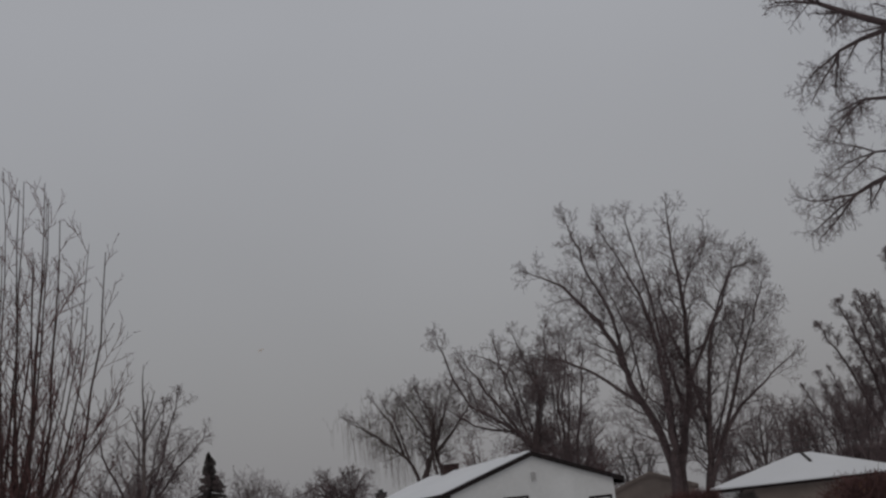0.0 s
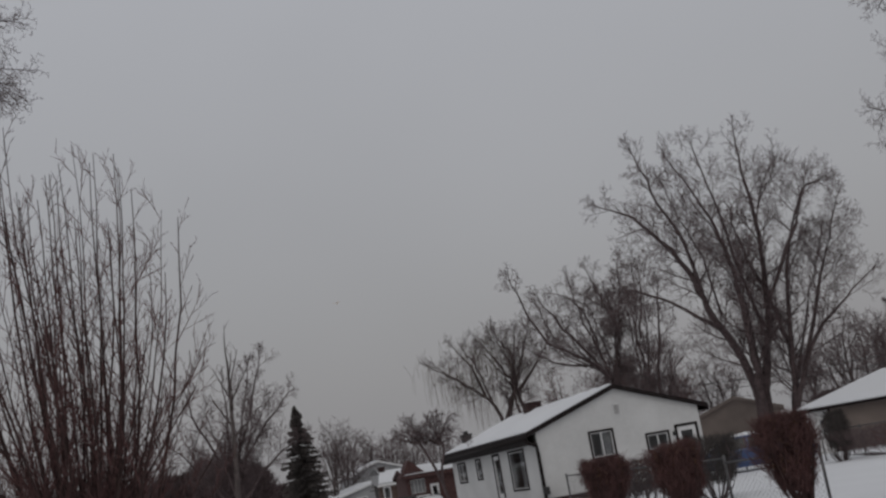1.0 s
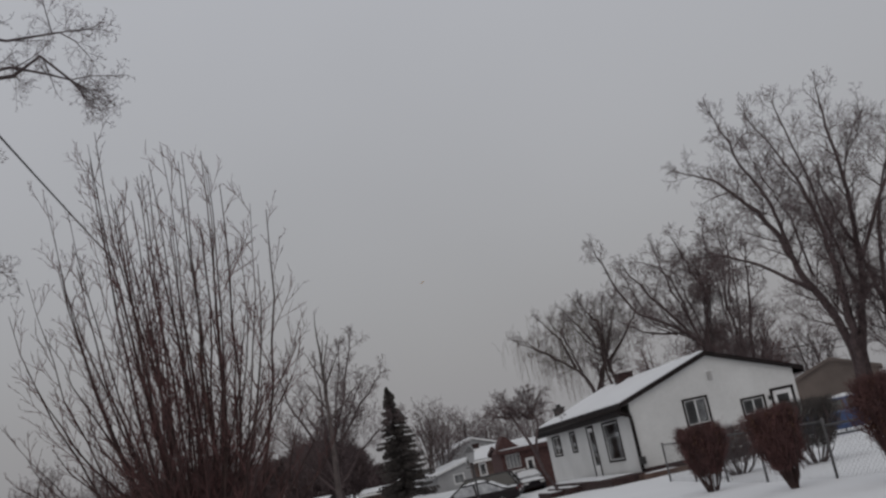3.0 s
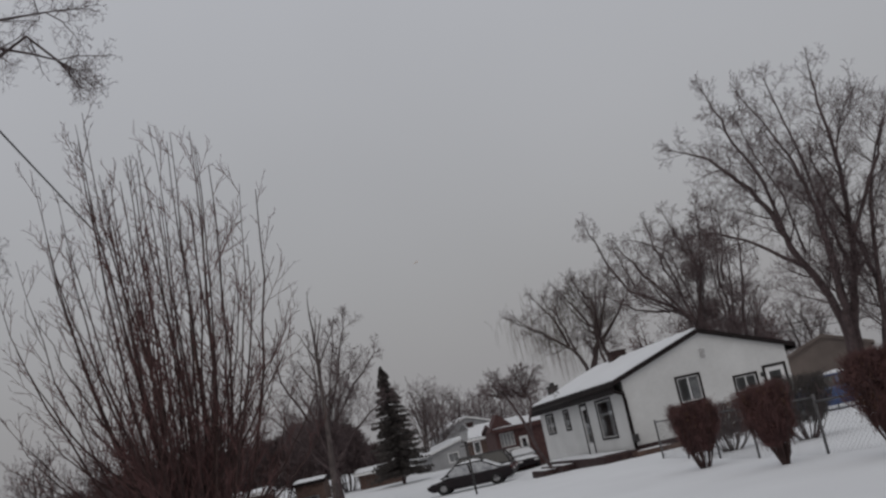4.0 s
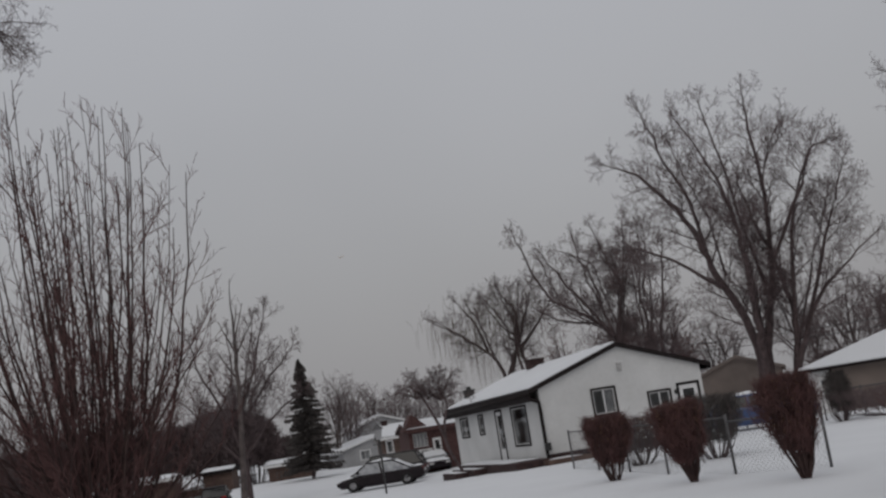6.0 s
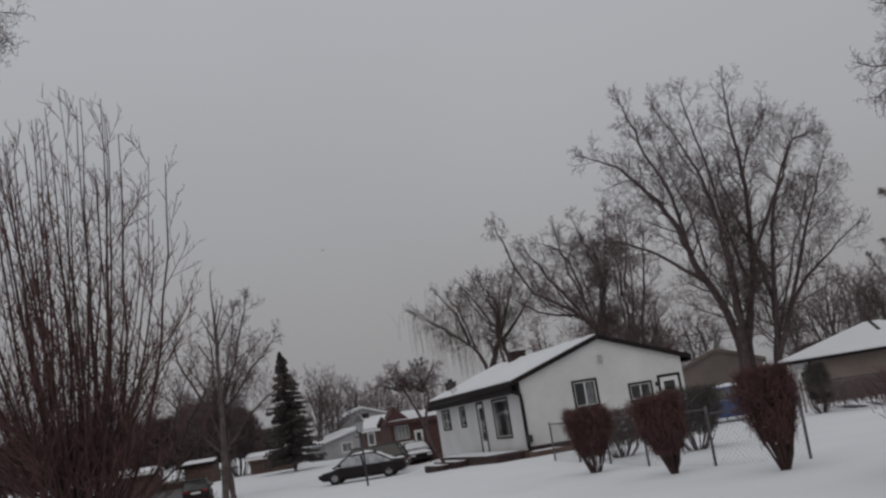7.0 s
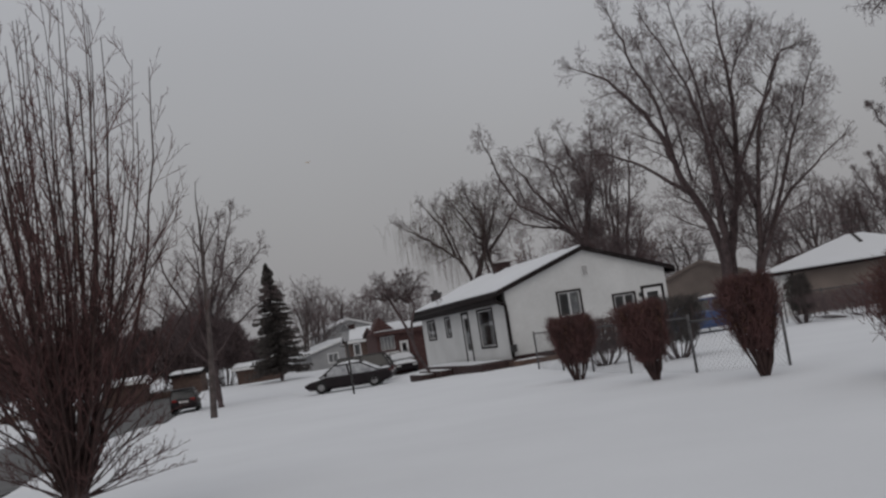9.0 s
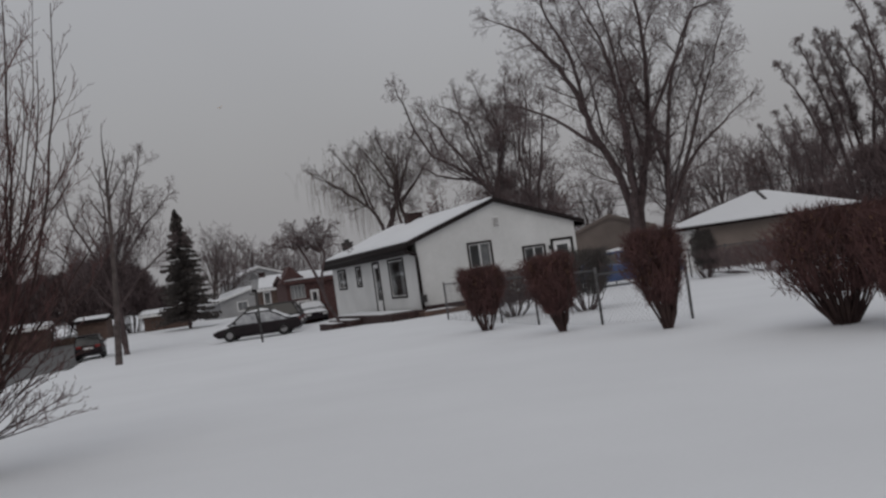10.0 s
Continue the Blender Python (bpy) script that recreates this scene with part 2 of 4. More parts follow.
def limb(out, rng, pts, r0, r1, reach, per_m, spec, start=.22, forks=3, up=.25, level=1):
    """One main limb along a line, with side branches that shorten towards its tip and a small fork at the end."""
    line = glide(pts)
    n = len(line) - 1
    for i in range(1, n):
        line[i] = line[i] + Vector((rng.gauss(0, .05), rng.gauss(0, .05), rng.gauss(0, .03))) * min(1, reach)
    radii = [r0 + (r1 - r0) * (i / n) ** .8 for i in range(n + 1)]
    tube(*out[0], line, radii, 7)
    length = sum((line[i + 1] - line[i]).length for i in range(n))
    count = int(length * per_m * (1 - start))
    turn = rng.uniform(0, math.tau)
    for k in range(count):
        u = start + (1 - start) * (k + rng.random()) / count
        j = min(n - 1, int(u * n))
        q, d = line[j].lerp(line[j + 1], u * n - j), (line[j + 1] - line[j]).normalized()
        turn += 2.4 + rng.uniform(-.5, .5)
        side = d.cross(Vector((math.cos(turn), math.sin(turn), .3))).normalized()
        ang = radians(rng.uniform(32, 70))
        cd = (d * math.cos(ang) + side * math.sin(ang) + Vector((0, 0, up))).normalized()
        grow(out, rng, q, cd, reach * rng.uniform(.45, 1.2) * (1.22 - .78 * u), max(spec["fine"] * 1.3, min(.045, radii[j] * .36)), level, spec)
    for k in range(forks):
        d = (line[-1] - line[-2]).normalized() + Vector((rng.gauss(0, .3), rng.gauss(0, .3), rng.gauss(0, .2)))
        grow(out, rng, line[-1], d.normalized(), reach * rng.uniform(.2, .38), r1 * .8, level, spec)


def limbed_tree(name, m, limbs, seed, label, spec=None, reach=1.8, per_m=2.6, turned=.7, bark=None, twig=None, group="", start=.22, up=.25, axis=0.0, tip=.024, level=1):
    """limbs: rows of (radius, (x, z), (x, z), ...), spread in depth by chance; a share of them is repeated turned about the axis."""
    rng = random.Random(seed)
    sp = {**LIMBED, **(spec or {})}
    t = thing(name, m, label, "tree", group)
    out = (([], []), ([], []))
    for r0, *way in limbs:
        slant = rng.uniform(-.7, .7)
        pts = [Vector((x, slant * math.hypot(x - way[0][0], z - way[0][1]) * .5, z)) for x, z in way]
        limb(out, rng, pts, r0, min(tip, r0 * .4), reach, per_m, sp, start, up=up, level=level)
        if rng.random() < turned:
            a = rng.choice((-1, 1)) * rng.uniform(25, 60)
            rot = Matrix.Rotation(radians(a), 3, "Z")
            k = rng.uniform(.8, .93)
            pts = [rot @ Vector((x - axis, 0, 0)) + Vector((axis, 0, z if z < 5 else 5 + (z - 5) * k)) for x, z in way]
            limb(out, rng, pts, r0 * .55, min(tip, r0 * .3), reach, per_m, sp, start, up=up, level=level)
    link("trunk", *out[0], bark or BARK, t, smooth=True)
    link("crown", *out[1], twig or TWIG, t)
    return t


# ---- ground and road ----
ROAD_P, ROAD_D = Vector((-13.6, -2.0, 0)), Vector((math.sin(radians(4.2)), math.cos(radians(4.2)), 0))
ROAD_W = 8.0


def smooth01(u):
    u = max(0.0, min(1.0, u))
    return u * u * (3 - 2 * u)


def road_side(x, y):
    """Metres to the far side of the road's near edge (positive on the road and past it)."""
    return -((x - ROAD_P.x) * ROAD_D.y - (y - ROAD_P.y) * ROAD_D.x)


def lie(x, y):
    """The lie of the land: level by the white house, dipping gently about the driveway."""
    return -0.64 * smooth01((y + 5) / 26.0) * smooth01((6.0 + 0.3 * max(0.0, y - 16) - x) / 9.0) * (1 - smooth01((y - 28) / 22.0))


def ground_height(x, y):
    s = road_side(x, y)
    bed = -0.16 * (smooth01((s + 0.3) / 0.6) - smooth01((s - ROAD_W + 0.3) / 0.6))
    r = math.hypot(x, y)
    soft = (noise.noise((x * 0.25, y * 0.25, 0)) * 0.012 + noise.noise((x * 0.9, y * 0.9, 3)) * 0.006) * smooth01(2 - r / 120)
    near = 1 - smooth01((3.0 - abs(x - 3)) / 2) if 0 < y < 15 else 1
    return lie(x, y) + bed + soft * near


def lines(lo, hi, step):
    inner = np.arange(lo, hi + 1e-6, step).tolist()
    out = [hi + d for d in (2, 6, 14, 30, 70, 160, 400, 1200, 3500)]
    return [lo - (o - hi) for o in out[::-1]] + inner + out


gx, gy = lines(-40, 40, 0.5), lines(-52, 100, 0.5)
gv = [(x, y, ground_height(x, y)) for y in gy for x in gx]
nx = len(gx)
gf = [(j * nx + i, j * nx + i + 1, (j + 1) * nx + i + 1, (j + 1) * nx + i) for j in range(len(gy) - 1) for i in range(nx - 1)]
ground = tagged(link("ground", gv, gf, SNOW, smooth=True), "untrodden snow covering the yards and verges", "ground", kind="structure")

rv, rf = [], []
for k in range(0, 131):
    c = ROAD_P + ROAD_D * (k * 2 - 70)
    across = Vector((-ROAD_D.y, ROAD_D.x, 0))
    for a in (0.1, 1.2, 2.6, 4.0, 5.4, 6.8, 7.9):
        q = c + across * (a + (noise.noise((k * 0.35, a, 1)) * 0.35 if a in (0.1, 7.9) else 0))
        rv.append((q.x, q.y, lie(q.x, q.y) - 0.06))
rf = [(k * 7 + i, k * 7 + i + 1, k * 7 + i + 8, k * 7 + i + 7) for k in range(130) for i in range(6)]
tagged(link("road", rv, rf, ASPHALT), "wet grey asphalt road between snowy verges", "road", kind="structure")


# ---- houses ----
def wall_sheet(bm, u0, u1, z0, z1, holes, thick, to, peak=None):
    """One wall with rectangular holes through it (u0, u1, z0, z1), and a gable point if given. to(u, w, z): its place."""
    us = sorted({u0, u1, *[h[0] for h in holes], *[h[1] for h in holes]})
    zs = sorted({z0, z1, *[h[2] for h in holes], *[h[3] for h in holes]})
    grid = {}
    for w in (0, 1):
        for u in us:
            for z in zs:
                grid[u, z, w] = bm.verts.new(to(u, thick * w, z))
    solid = set()
    for a, b in zip(us[:-1], us[1:]):
        for lo, hi in zip(zs[:-1], zs[1:]):
            if not any(h[0] < (a + b) / 2 < h[1] and h[2] < (lo + hi) / 2 < h[3] for h in holes):
                solid.add(((a, b), (lo, hi)))
    edge = {}
    for (a, b), (lo, hi) in solid:
        ring = [(a, lo), (b, lo), (b, hi), (a, hi)]
        bm.faces.new([grid[u, z, 0] for u, z in ring])
        bm.faces.new([grid[u, z, 1] for u, z in ring[::-1]])
        for p, q in zip(ring, ring[1:] + ring[:1]):
            k = frozenset((p, q))
            edge[k] = edge.get(k, 0) + 1
    for k, n in edge.items():
        p, q = tuple(k)
        if n == 1 and not (peak and p[1] == z1 and q[1] == z1):
            bm.faces.new((grid[p[0], p[1], 0], grid[q[0], q[1], 0], grid[q[0], q[1], 1], grid[p[0], p[1], 1]))
    if peak:
        tops = [bm.verts.new(to(peak[0], thick * w, peak[1])) for w in (0, 1)]
        for w in (0, 1):
            bm.faces.new([grid[u, z1, w] for u in us] + [tops[w]])
        for u in (u0, u1):
            bm.faces.new((grid[u, z1, 0], grid[u, z1, 1], tops[1], tops[0]))
    for v in [v for v in bm.verts if not v.link_faces]:
        bm.verts.remove(v)
    return bm


def window(parent, m, w, h, trim, bars=1, curtain=True, name="window"):
    """A window in the local plane y = 0, facing -y, its lower left corner at the origin of m."""
    fr = 0.075
    bm = bmesh.new()
    for b in ((-fr, -0.035, -fr, w + fr, 0.03, 0), (-fr, -0.035, h, w + fr, 0.03, h + fr), (-fr, -0.035, 0, 0, 0.03, h), (w, -0.035, 0, w + fr, 0.03, h)):
        box(bm, *b, bevel=0.006)
    win = part(name, bm, trim, parent)
    win.matrix_local = m
    bm = bmesh.new()
    s = 0.035
    for b in ((0.002, 0.0, 0.002, w - 0.002, 0.05, s), (0.002, 0.0, h - s, w - 0.002, 0.05, h - 0.002), (0.002, 0.0, s, s, 0.05, h - s), (w - s, 0.0, s, w - 0.002, 0.05, h - s)):
        box(bm, *b, bevel=0.004)
    for k in range(bars):
        x = w * (k + 1) / (bars + 1)
        box(bm, x - 0.02, -0.004, s, x + 0.02, 0.046, h - s, bevel=0.004)
    part("sash", bm, TRIM_WHITE, win, "white sash")
    for k in range(bars + 1):
        a, b = w * k / (bars + 1), w * (k + 1) / (bars + 1)
        pane = boxed("pane", (a + 0.03, 0.02, s - 0.01, b - 0.03, 0.028, h - s + 0.01), GLASS, win)
        pane.visible_shadow = False
    if curtain:
        V, F = [], []
        n = 40
        lo, hi = (w * 0.48, w - 0.04) if curtain == "half" else (0.04, w - 0.04)
        for i in range(n + 1):
            x = lo + (hi - lo) * i / n
            y = 0.16 + 0.025 * math.sin(i * 1.9)
            V += [(x, y, 0.04), (x, y, h - 0.02), (x, y + 0.006, h - 0.02), (x, y + 0.006, 0.04)]
        for i in range(n):
            for k in range(4):
                F.append((i * 4 + k, i * 4 + (k + 1) % 4, i * 4 + 4 + (k + 1) % 4, i * 4 + 4 + k))
        link("curtain", V, F, CURTAIN, win, "pale drawn curtain")
    return win


def door(parent, m, w, h, trim, leaf, name="door", glazed=0.5):
    bm = bmesh.new()
    fr = 0.09
    for b in ((-fr, -0.035, 0, 0, 0.03, h + fr), (w, -0.035, 0, w + fr, 0.03, h + fr), (0, -0.035, h, w, 0.03, h + fr)):
        box(bm, *b, bevel=0.006)
    d = part(name, bm, trim, parent)
    d.matrix_local = m
    bm = bmesh.new()
    g0 = h * (1 - glazed)
    wall_sheet(bm, 0.005, w - 0.005, 0.01, h - 0.005, [(0.14, w - 0.14, g0, h - 0.16)], 0.05, lambda u, q, z: (u, q, z))
    part("leaf", bm, leaf, d)
    boxed("pane", (0.135, 0.02, g0 - 0.005, w - 0.135, 0.03, h - 0.155), GLASS, d)
    bm = bmesh.new()
    box(bm, w - 0.11, -0.04, 0.98, w - 0.07, 0.0, 1.1, bevel=0.01)
    part("handle", bm, BLACK_METAL, d, "dark metal handle")
    return d


def gable_house(name, m, W, L, eave, ridge, label, mats, front=(), gable=(), over=(0.35, 0.15), peak=None, snow_left=0.07, snow_right=0.07, drop=0.12):
    """A one-storey house: gable wall on y = 0 from x = 0 to W, ridge along y. front: openings of the wall x = 0; gable: openings of the wall y = 0."""
    wall_mat, gable_mat, roof_mat, trim = mats
    h = thing(name, m, label, "house")
    t = 0.18
    peak = peak or W / 2
    ox, oy = over
    bm = bmesh.new()
    wall_sheet(bm, 0.0, W, -0.8, eave, [o[1:5] for o in gable], t, lambda u, q, z: (u, q, z), (peak, ridge))
    part("gable_wall", bm, gable_mat, h)
    bm = bmesh.new()
    wall_sheet(bm, t, L - t, -0.8, eave, [o[1:5] for o in front], t, lambda u, q, z: (q, u, z))
    part("front_wall", bm, wall_mat, h)
    boxed("side_wall", (W - t, t, -0.8, W, L - t, eave), wall_mat, h)
    bm = bmesh.new()
    wall_sheet(bm, 0.0, W, -0.8, eave, [], t, lambda u, q, z: (u, L - t + q, z), (peak, ridge))
    part("back_wall", bm, gable_mat, h)
    boxed("ceiling_board", (t, t, eave - 0.12, W - t, L - t, eave - 0.06), TRIM_WHITE, h)
    sl, sr = (ridge - eave) / peak, (ridge - eave) / (W - peak)
    def slope(side, lift, thick, inset):
        s, w = (sl, peak) if side < 0 else (sr, W - peak)
        x_e = -ox + inset if side < 0 else W + ox - inset
        z_e = eave - s * (ox - inset)
        return [(peak, ridge + lift), (x_e, z_e + lift), (x_e, z_e + lift + thick), (peak, ridge + lift + thick)]
    for side in (-1, 1):
        bm = bmesh.new()
        prism(bm, slope(side, 0.02, 0.10, 0), "y", -oy, L + oy)
        part("roof", bm, roof_mat, h)
        depth = snow_left if side < 0 else snow_right
        if depth:
            V, F = [], []
            pts = slope(side, 0.12, 0, 0.02)
            (xr, zr), (xe, ze) = pts[0], pts[1]
            ny, nu = int(L / 0.25), 14
            for j in range(ny + 1):
                y = -oy + 0.05 + (L + 2 * oy - 0.1) * j / ny
                for i in range(nu + 1):
                    u = i / nu
                    n1 = noise.noise((y * 1.3, u * 5, side)) * 0.5 + 0.5
                    edge = min(1, (1 - u) * 8 + 0.35, (j + 0.3) * 1.2, (ny - j + 0.3) * 1.2)
                    hang = noise.noise((y * 0.8, side * 3.0, 7.0)) * 0.1 * u ** 6
                    V.append((xr + (xe - xr) * u + side * hang, y, zr + (ze - zr) * u + depth * (0.5 + 0.7 * n1) * edge - 0.01))
            k = len(V)
            V += [(v[0], v[1], zr + (ze - zr) * min(1, abs(v[0] - xr) / abs(xe - xr)) + 0.003) for v in V]
            w1 = nu + 1
            for j in range(ny):
                for i in range(nu):
                    a = j * w1 + i
                    F.append((a, a + 1, a + w1 + 1, a + w1)); F.append((k + a, k + a + w1, k + a + w1 + 1, k + a + 1))
            for j in range(ny):
                for i in (0, nu):
                    a = j * w1 + i
                    F.append((a, a + w1, k + a + w1, k + a))
            for i in range(nu):
                for j in (0, ny):
                    a = j * w1 + i
                    F.append((a, a + 1, k + a + 1, k + a))
            link("roof_snow", V, F, SNOW, h, "thin blanket of snow", smooth=True)
        for y0, y1 in ((-oy - 0.03, -oy), (L + oy, L + oy + 0.03)):
            bm = bmesh.new()
            prism(bm, slope(side, -0.05, 0.18, -0.01), "y", y0, y1)
            part("bargeboard", bm, trim, h)
        xe = -ox if side < 0 else W + ox
        s = sl if side < 0 else sr
        ze = eave - s * ox
        boxed("fascia", (min(xe, xe + side * 0.03), -oy, ze - (drop if side < 0 else 0.12), max(xe, xe + side * 0.03), L + oy, ze + 0.10), trim, h)
        bm = bmesh.new()
        x_in, dp = (0.0, drop) if side < 0 else (W, 0.12)
        prism(bm, [(xe, ze - dp + 0.02), (x_in, ze - dp + 0.02), (x_in, ze - dp + 0.035), (xe, ze - dp + 0.035)], "y", -oy, L + oy)
        part("soffit", bm, trim, h)
    for o in gable:
        kind, a, b, lo, hi = o[:5]
        mm = pose(a, 0, lo)
        if kind == "window":
            window(h, mm, b - a, hi - lo, trim, *o[5:])
        else:
            door(h, mm, b - a, hi - lo, trim, TRIM_WHITE, *o[5:])
    for o in front:
        kind, a, b, lo, hi = o[:5]
        mm = pose(0, b, lo, 0, 0, -90)
        if kind == "window":
            window(h, mm, b - a, hi - lo, trim, *o[5:])
        else:
            door(h, mm, b - a, hi - lo, trim, TRIM_WHITE, *o[5:])
    return h


def chimney(parent, x, y, z0, z1, w, mat, cap=True):
    bm = bmesh.new()
    box(bm, x - w / 2, y - w / 2, z0, x + w / 2, y + w / 2, z1, bevel=0.01)
    box(bm, x - w / 2 - 0.04, y - w / 2 - 0.04, z1 - 0.001, x + w / 2 + 0.04, y + w / 2 + 0.04, z1 + 0.08, bevel=0.01)
    c = part("chimney", bm, mat, parent, "brick chimney")
    if cap:
        boxed("flue", (x - 0.1, y - 0.1, z1 + 0.05, x + 0.1, y + 0.1, z1 + 0.22), BLACK_METAL, c)


house = gable_house(
    "house", pose(0.35, 0.3, 0), 6.35, 14.1, 2.71, 3.80, "white one-storey house with dark trim and a snowy gable roof",
    (WHITE, WHITE, SHINGLE, TRIM_DARK), over=(0.36, 0.14),
    gable=(("window", 2.02, 2.85, 1.42, 2.30, 1, "half"), ("window", 4.18, 4.98, 1.36, 1.90, 1, False), ("door", 5.38, 6.12, 0.25, 2.02)),
    front=(("window", 1.95, 4.0, 0.74, 2.14, 0, "half"), ("door", 5.55, 6.45, 0.12, 2.14, "door", 0.75), ("window", 8.65, 9.4, 1.36, 2.12, 0, False), ("window", 11.5, 12.9, 1.33, 2.12, 1, False)),
    snow_left=0.09, snow_right=0.05, drop=0.34)
chimney(house, 3.1, 9.9, 3.3, 4.2, 0.68, DARK_BRICK, False)
chimney(house, 0.75, 13.5, 2.7, 3.4, 0.42, SHINGLE)
# attic vent with slats
bm = bmesh.new()
box(bm, 3.06, -0.03, 2.80, 3.34, 0.0, 3.22, bevel=0.008)
vent = part("attic_vent", bm, TRIM_WHITE, house, "grey-white louvred vent")
for k in range(6):
    boxed("slat", (3.09, -0.045, 2.84 + k * 0.06, 3.31, -0.028, 2.87 + k * 0.06), CONCRETE, vent)
# wall lamp by the side door
boxed("wall_lamp", (5.18, -0.1, 1.72, 5.28, 0.0, 1.88), BLACK_METAL, house, 0.02, "small dark wall lamp")
# gutter and downpipe at the near front corner
pipe("gutter", [(-0.42, -0.12, 2.50), (-0.42, 7, 2.48), (-0.42, 14.2, 2.46)], 0.06, TRIM_DARK, house)
pipe("downpipe", [(-0.42, 0.0, 2.45), (-0.36, -0.02, 2.34), (-0.06, -0.05, 2.18), (-0.05, -0.06, 1.9), (-0.05, -0.06, 0.5), (-0.05, -0.06, 0.2), (0.1, -0.45, 0.08)], 0.07, TRIM_DARK, house, 8, "dark downpipe")
boxed("meter_box", (-0.12, -0.22, 0.45, 0.1, -0.02, 0.72), BLACK_METAL, house, 0.02, "dark meter box")
# concrete footing line
boxed("footing", (-0.03, 0.19, -0.75, 6.38, 14.13, 0.1), CONCRETE, house)
boxed("gable_footing", (0.02, -0.03, -0.25, 5.25, 0.185, 0.3), DARK_BRICK, house, 0, "dark brick footing course")
# brick porch and step with snow on top
porch = thing("porch", pose(0.32, 0.2, 0), "low brick porch slab with snow on top", "porch")
boxed("slab", (-1.45, -0.75, -0.25, -0.05, 8.4, 0.2), DARK_BRICK, porch, 0.02)
boxed("step", (-1.95, 3.6, -0.25, -1.46, 7.4, 0.09), DARK_BRICK, porch, 0.02)
boxed("step", (-2.5, 4.4, -0.25, -1.96, 6.8, 0.02), DARK_BRICK, porch, 0.02)


def snow_cap(parent, x0, y0, x1, y1, z, depth, seed=0.0, name="snow"):
    V, F = [], []
    nx_, ny_ = max(4, int((x1 - x0) / 0.15)), max(4, int((y1 - y0) / 0.15))
    nx_, ny_ = min(nx_, 40), min(ny_, 60)
    for j in range(ny_ + 1):
        for i in range(nx_ + 1):
            u, v = i / nx_, j / ny_
            e = min(1, u * nx_ * 0.5, (1 - u) * nx_ * 0.5, v * ny_ * 0.5, (1 - v) * ny_ * 0.5)
            x, y = x0 + (x1 - x0) * u, y0 + (y1 - y0) * v
            zz = depth * (0.65 + 0.5 * noise.noise((x * 2 + seed, y * 2, seed))) * e ** 0.5
            V.append((x, y, z + max(0.0, zz)))
    w1 = nx_ + 1
    for j in range(ny_):
        for i in range(nx_):
            a = j * w1 + i
            F.append((a, a + 1, a + w1 + 1, a + w1))
    V += [(x0, y0, z - 0.002), (x1, y0, z - 0.002), (x1, y1, z - 0.002), (x0, y1, z - 0.002)]
    k = len(V) - 4
    F.append((k + 3, k + 2, k + 1, k))
    return link(name, V, F, SNOW, parent, "", smooth=True)


snow_cap(porch, -1.40, 0.9, -0.08, 8.36, 0.202, 0.06, 2.0)
snow_cap(porch, -1.92, 3.64, -1.48, 7.36, 0.092, 0.05, 5.0)
snow_cap(porch, -2.46, 4.44, -1.98, 6.76, 0.022, 0.05, 6.0)
# snow-dusted wood stacked by the porch corner
stack = thing("timber_stack", pose(0.3, -1.1, 0, 0, 0, -4), "dark timbers lying by the porch under snow", "timber")
for k, (y, z, l) in enumerate(((0, 0.0, 1.9), (0.26, 0.0, 1.7))):
    boxed("timber", (-0.4 - 0.1 * k, y, z - 0.05, l - 0.6, y + 0.2, z + 0.15), FENCE_WOOD, stack, 0.02)
snow_cap(stack, -0.3, 0.27, 0.9, 0.45, 0.152, 0.05, 9.0)

# neighbours along the street
brown = gable_house("house", pose(*plan(14.5, 74), 0, 0, 86), 6.0, 5.3, 2.15, 2.55, "red brick house with white lower wall and snowy roof", (BRICK_RED, BRICK_RED, SHINGLE, BRICK_RED), over=(0.3, 0.15),
                    front=(("door", 3.3, 3.85, -.1, 1.5), ("window", 4.15, 5.05, 1.05, 1.9, 3, True)))
boxed("wainscot", (-.05, 3.95, -0.2, -.004, 5.28, 0.9), TRIM_WHITE, brown, 0.01, "white lower wall panels")
bm = bmesh.new()
prism(bm, [(3.9, 2.12), (5.6, 2.12), (4.95, 3.15)], "x", -.08, 2.4)
part("cross_gable", bm, BRICK_RED, brown, "small red-brown gable over the windows")
tan_house = gable_house("house", pose(*plan(12.0, 92), 0, 0, 86), 5.0, 4.65, 2.1, 2.95, "brown house with white window trim and snowy roof", (BRICK_BROWN, BRICK_BROWN, SHINGLE, TRIM_WHITE), over=(0.3, 0.2),
                        front=(("window", 3.9, 4.35, .9, 1.75, 0, True),))
chimney(tan_house, 2.5, 4.1, 2.6, 3.35, .5, DARK_BRICK, False)
gable_house("house", pose(*plan(7.15, 108), 0, 0, 4), 7.4, 9, 1.6, 2.55, "pale grey low house with a snowy roof half hidden behind neighbours", (GREY_SIDING, GREY_SIDING, SHINGLE, TRIM_WHITE), over=(0.4, 0.3),
            gable=(("window", 1.6, 2.5, 0.5, 1.3, 1, True),))
gable_house("house", pose(*plan(8.05, 122), 0, 0, 4), 5.0, 9, 3.75, 4.6, "taller pale grey house behind the low one", (GREY_SIDING, GREY_SIDING, SHINGLE, TRIM_WHITE), over=(0.3, 0.2))
far_a = plan(5.5, 95)
gable_house("house", pose(far_a.x, far_a.y, lie(far_a.x, far_a.y), 0, 0, 78), 3.4, 3.4, 1.3, 1.55, "low ranch house across the road with snowy roof", (BRICK_BROWN, BRICK_BROWN, SHINGLE, TRIM_WHITE), over=(0.4, 0.3), front=())
far_b = plan(-1.0, 88)
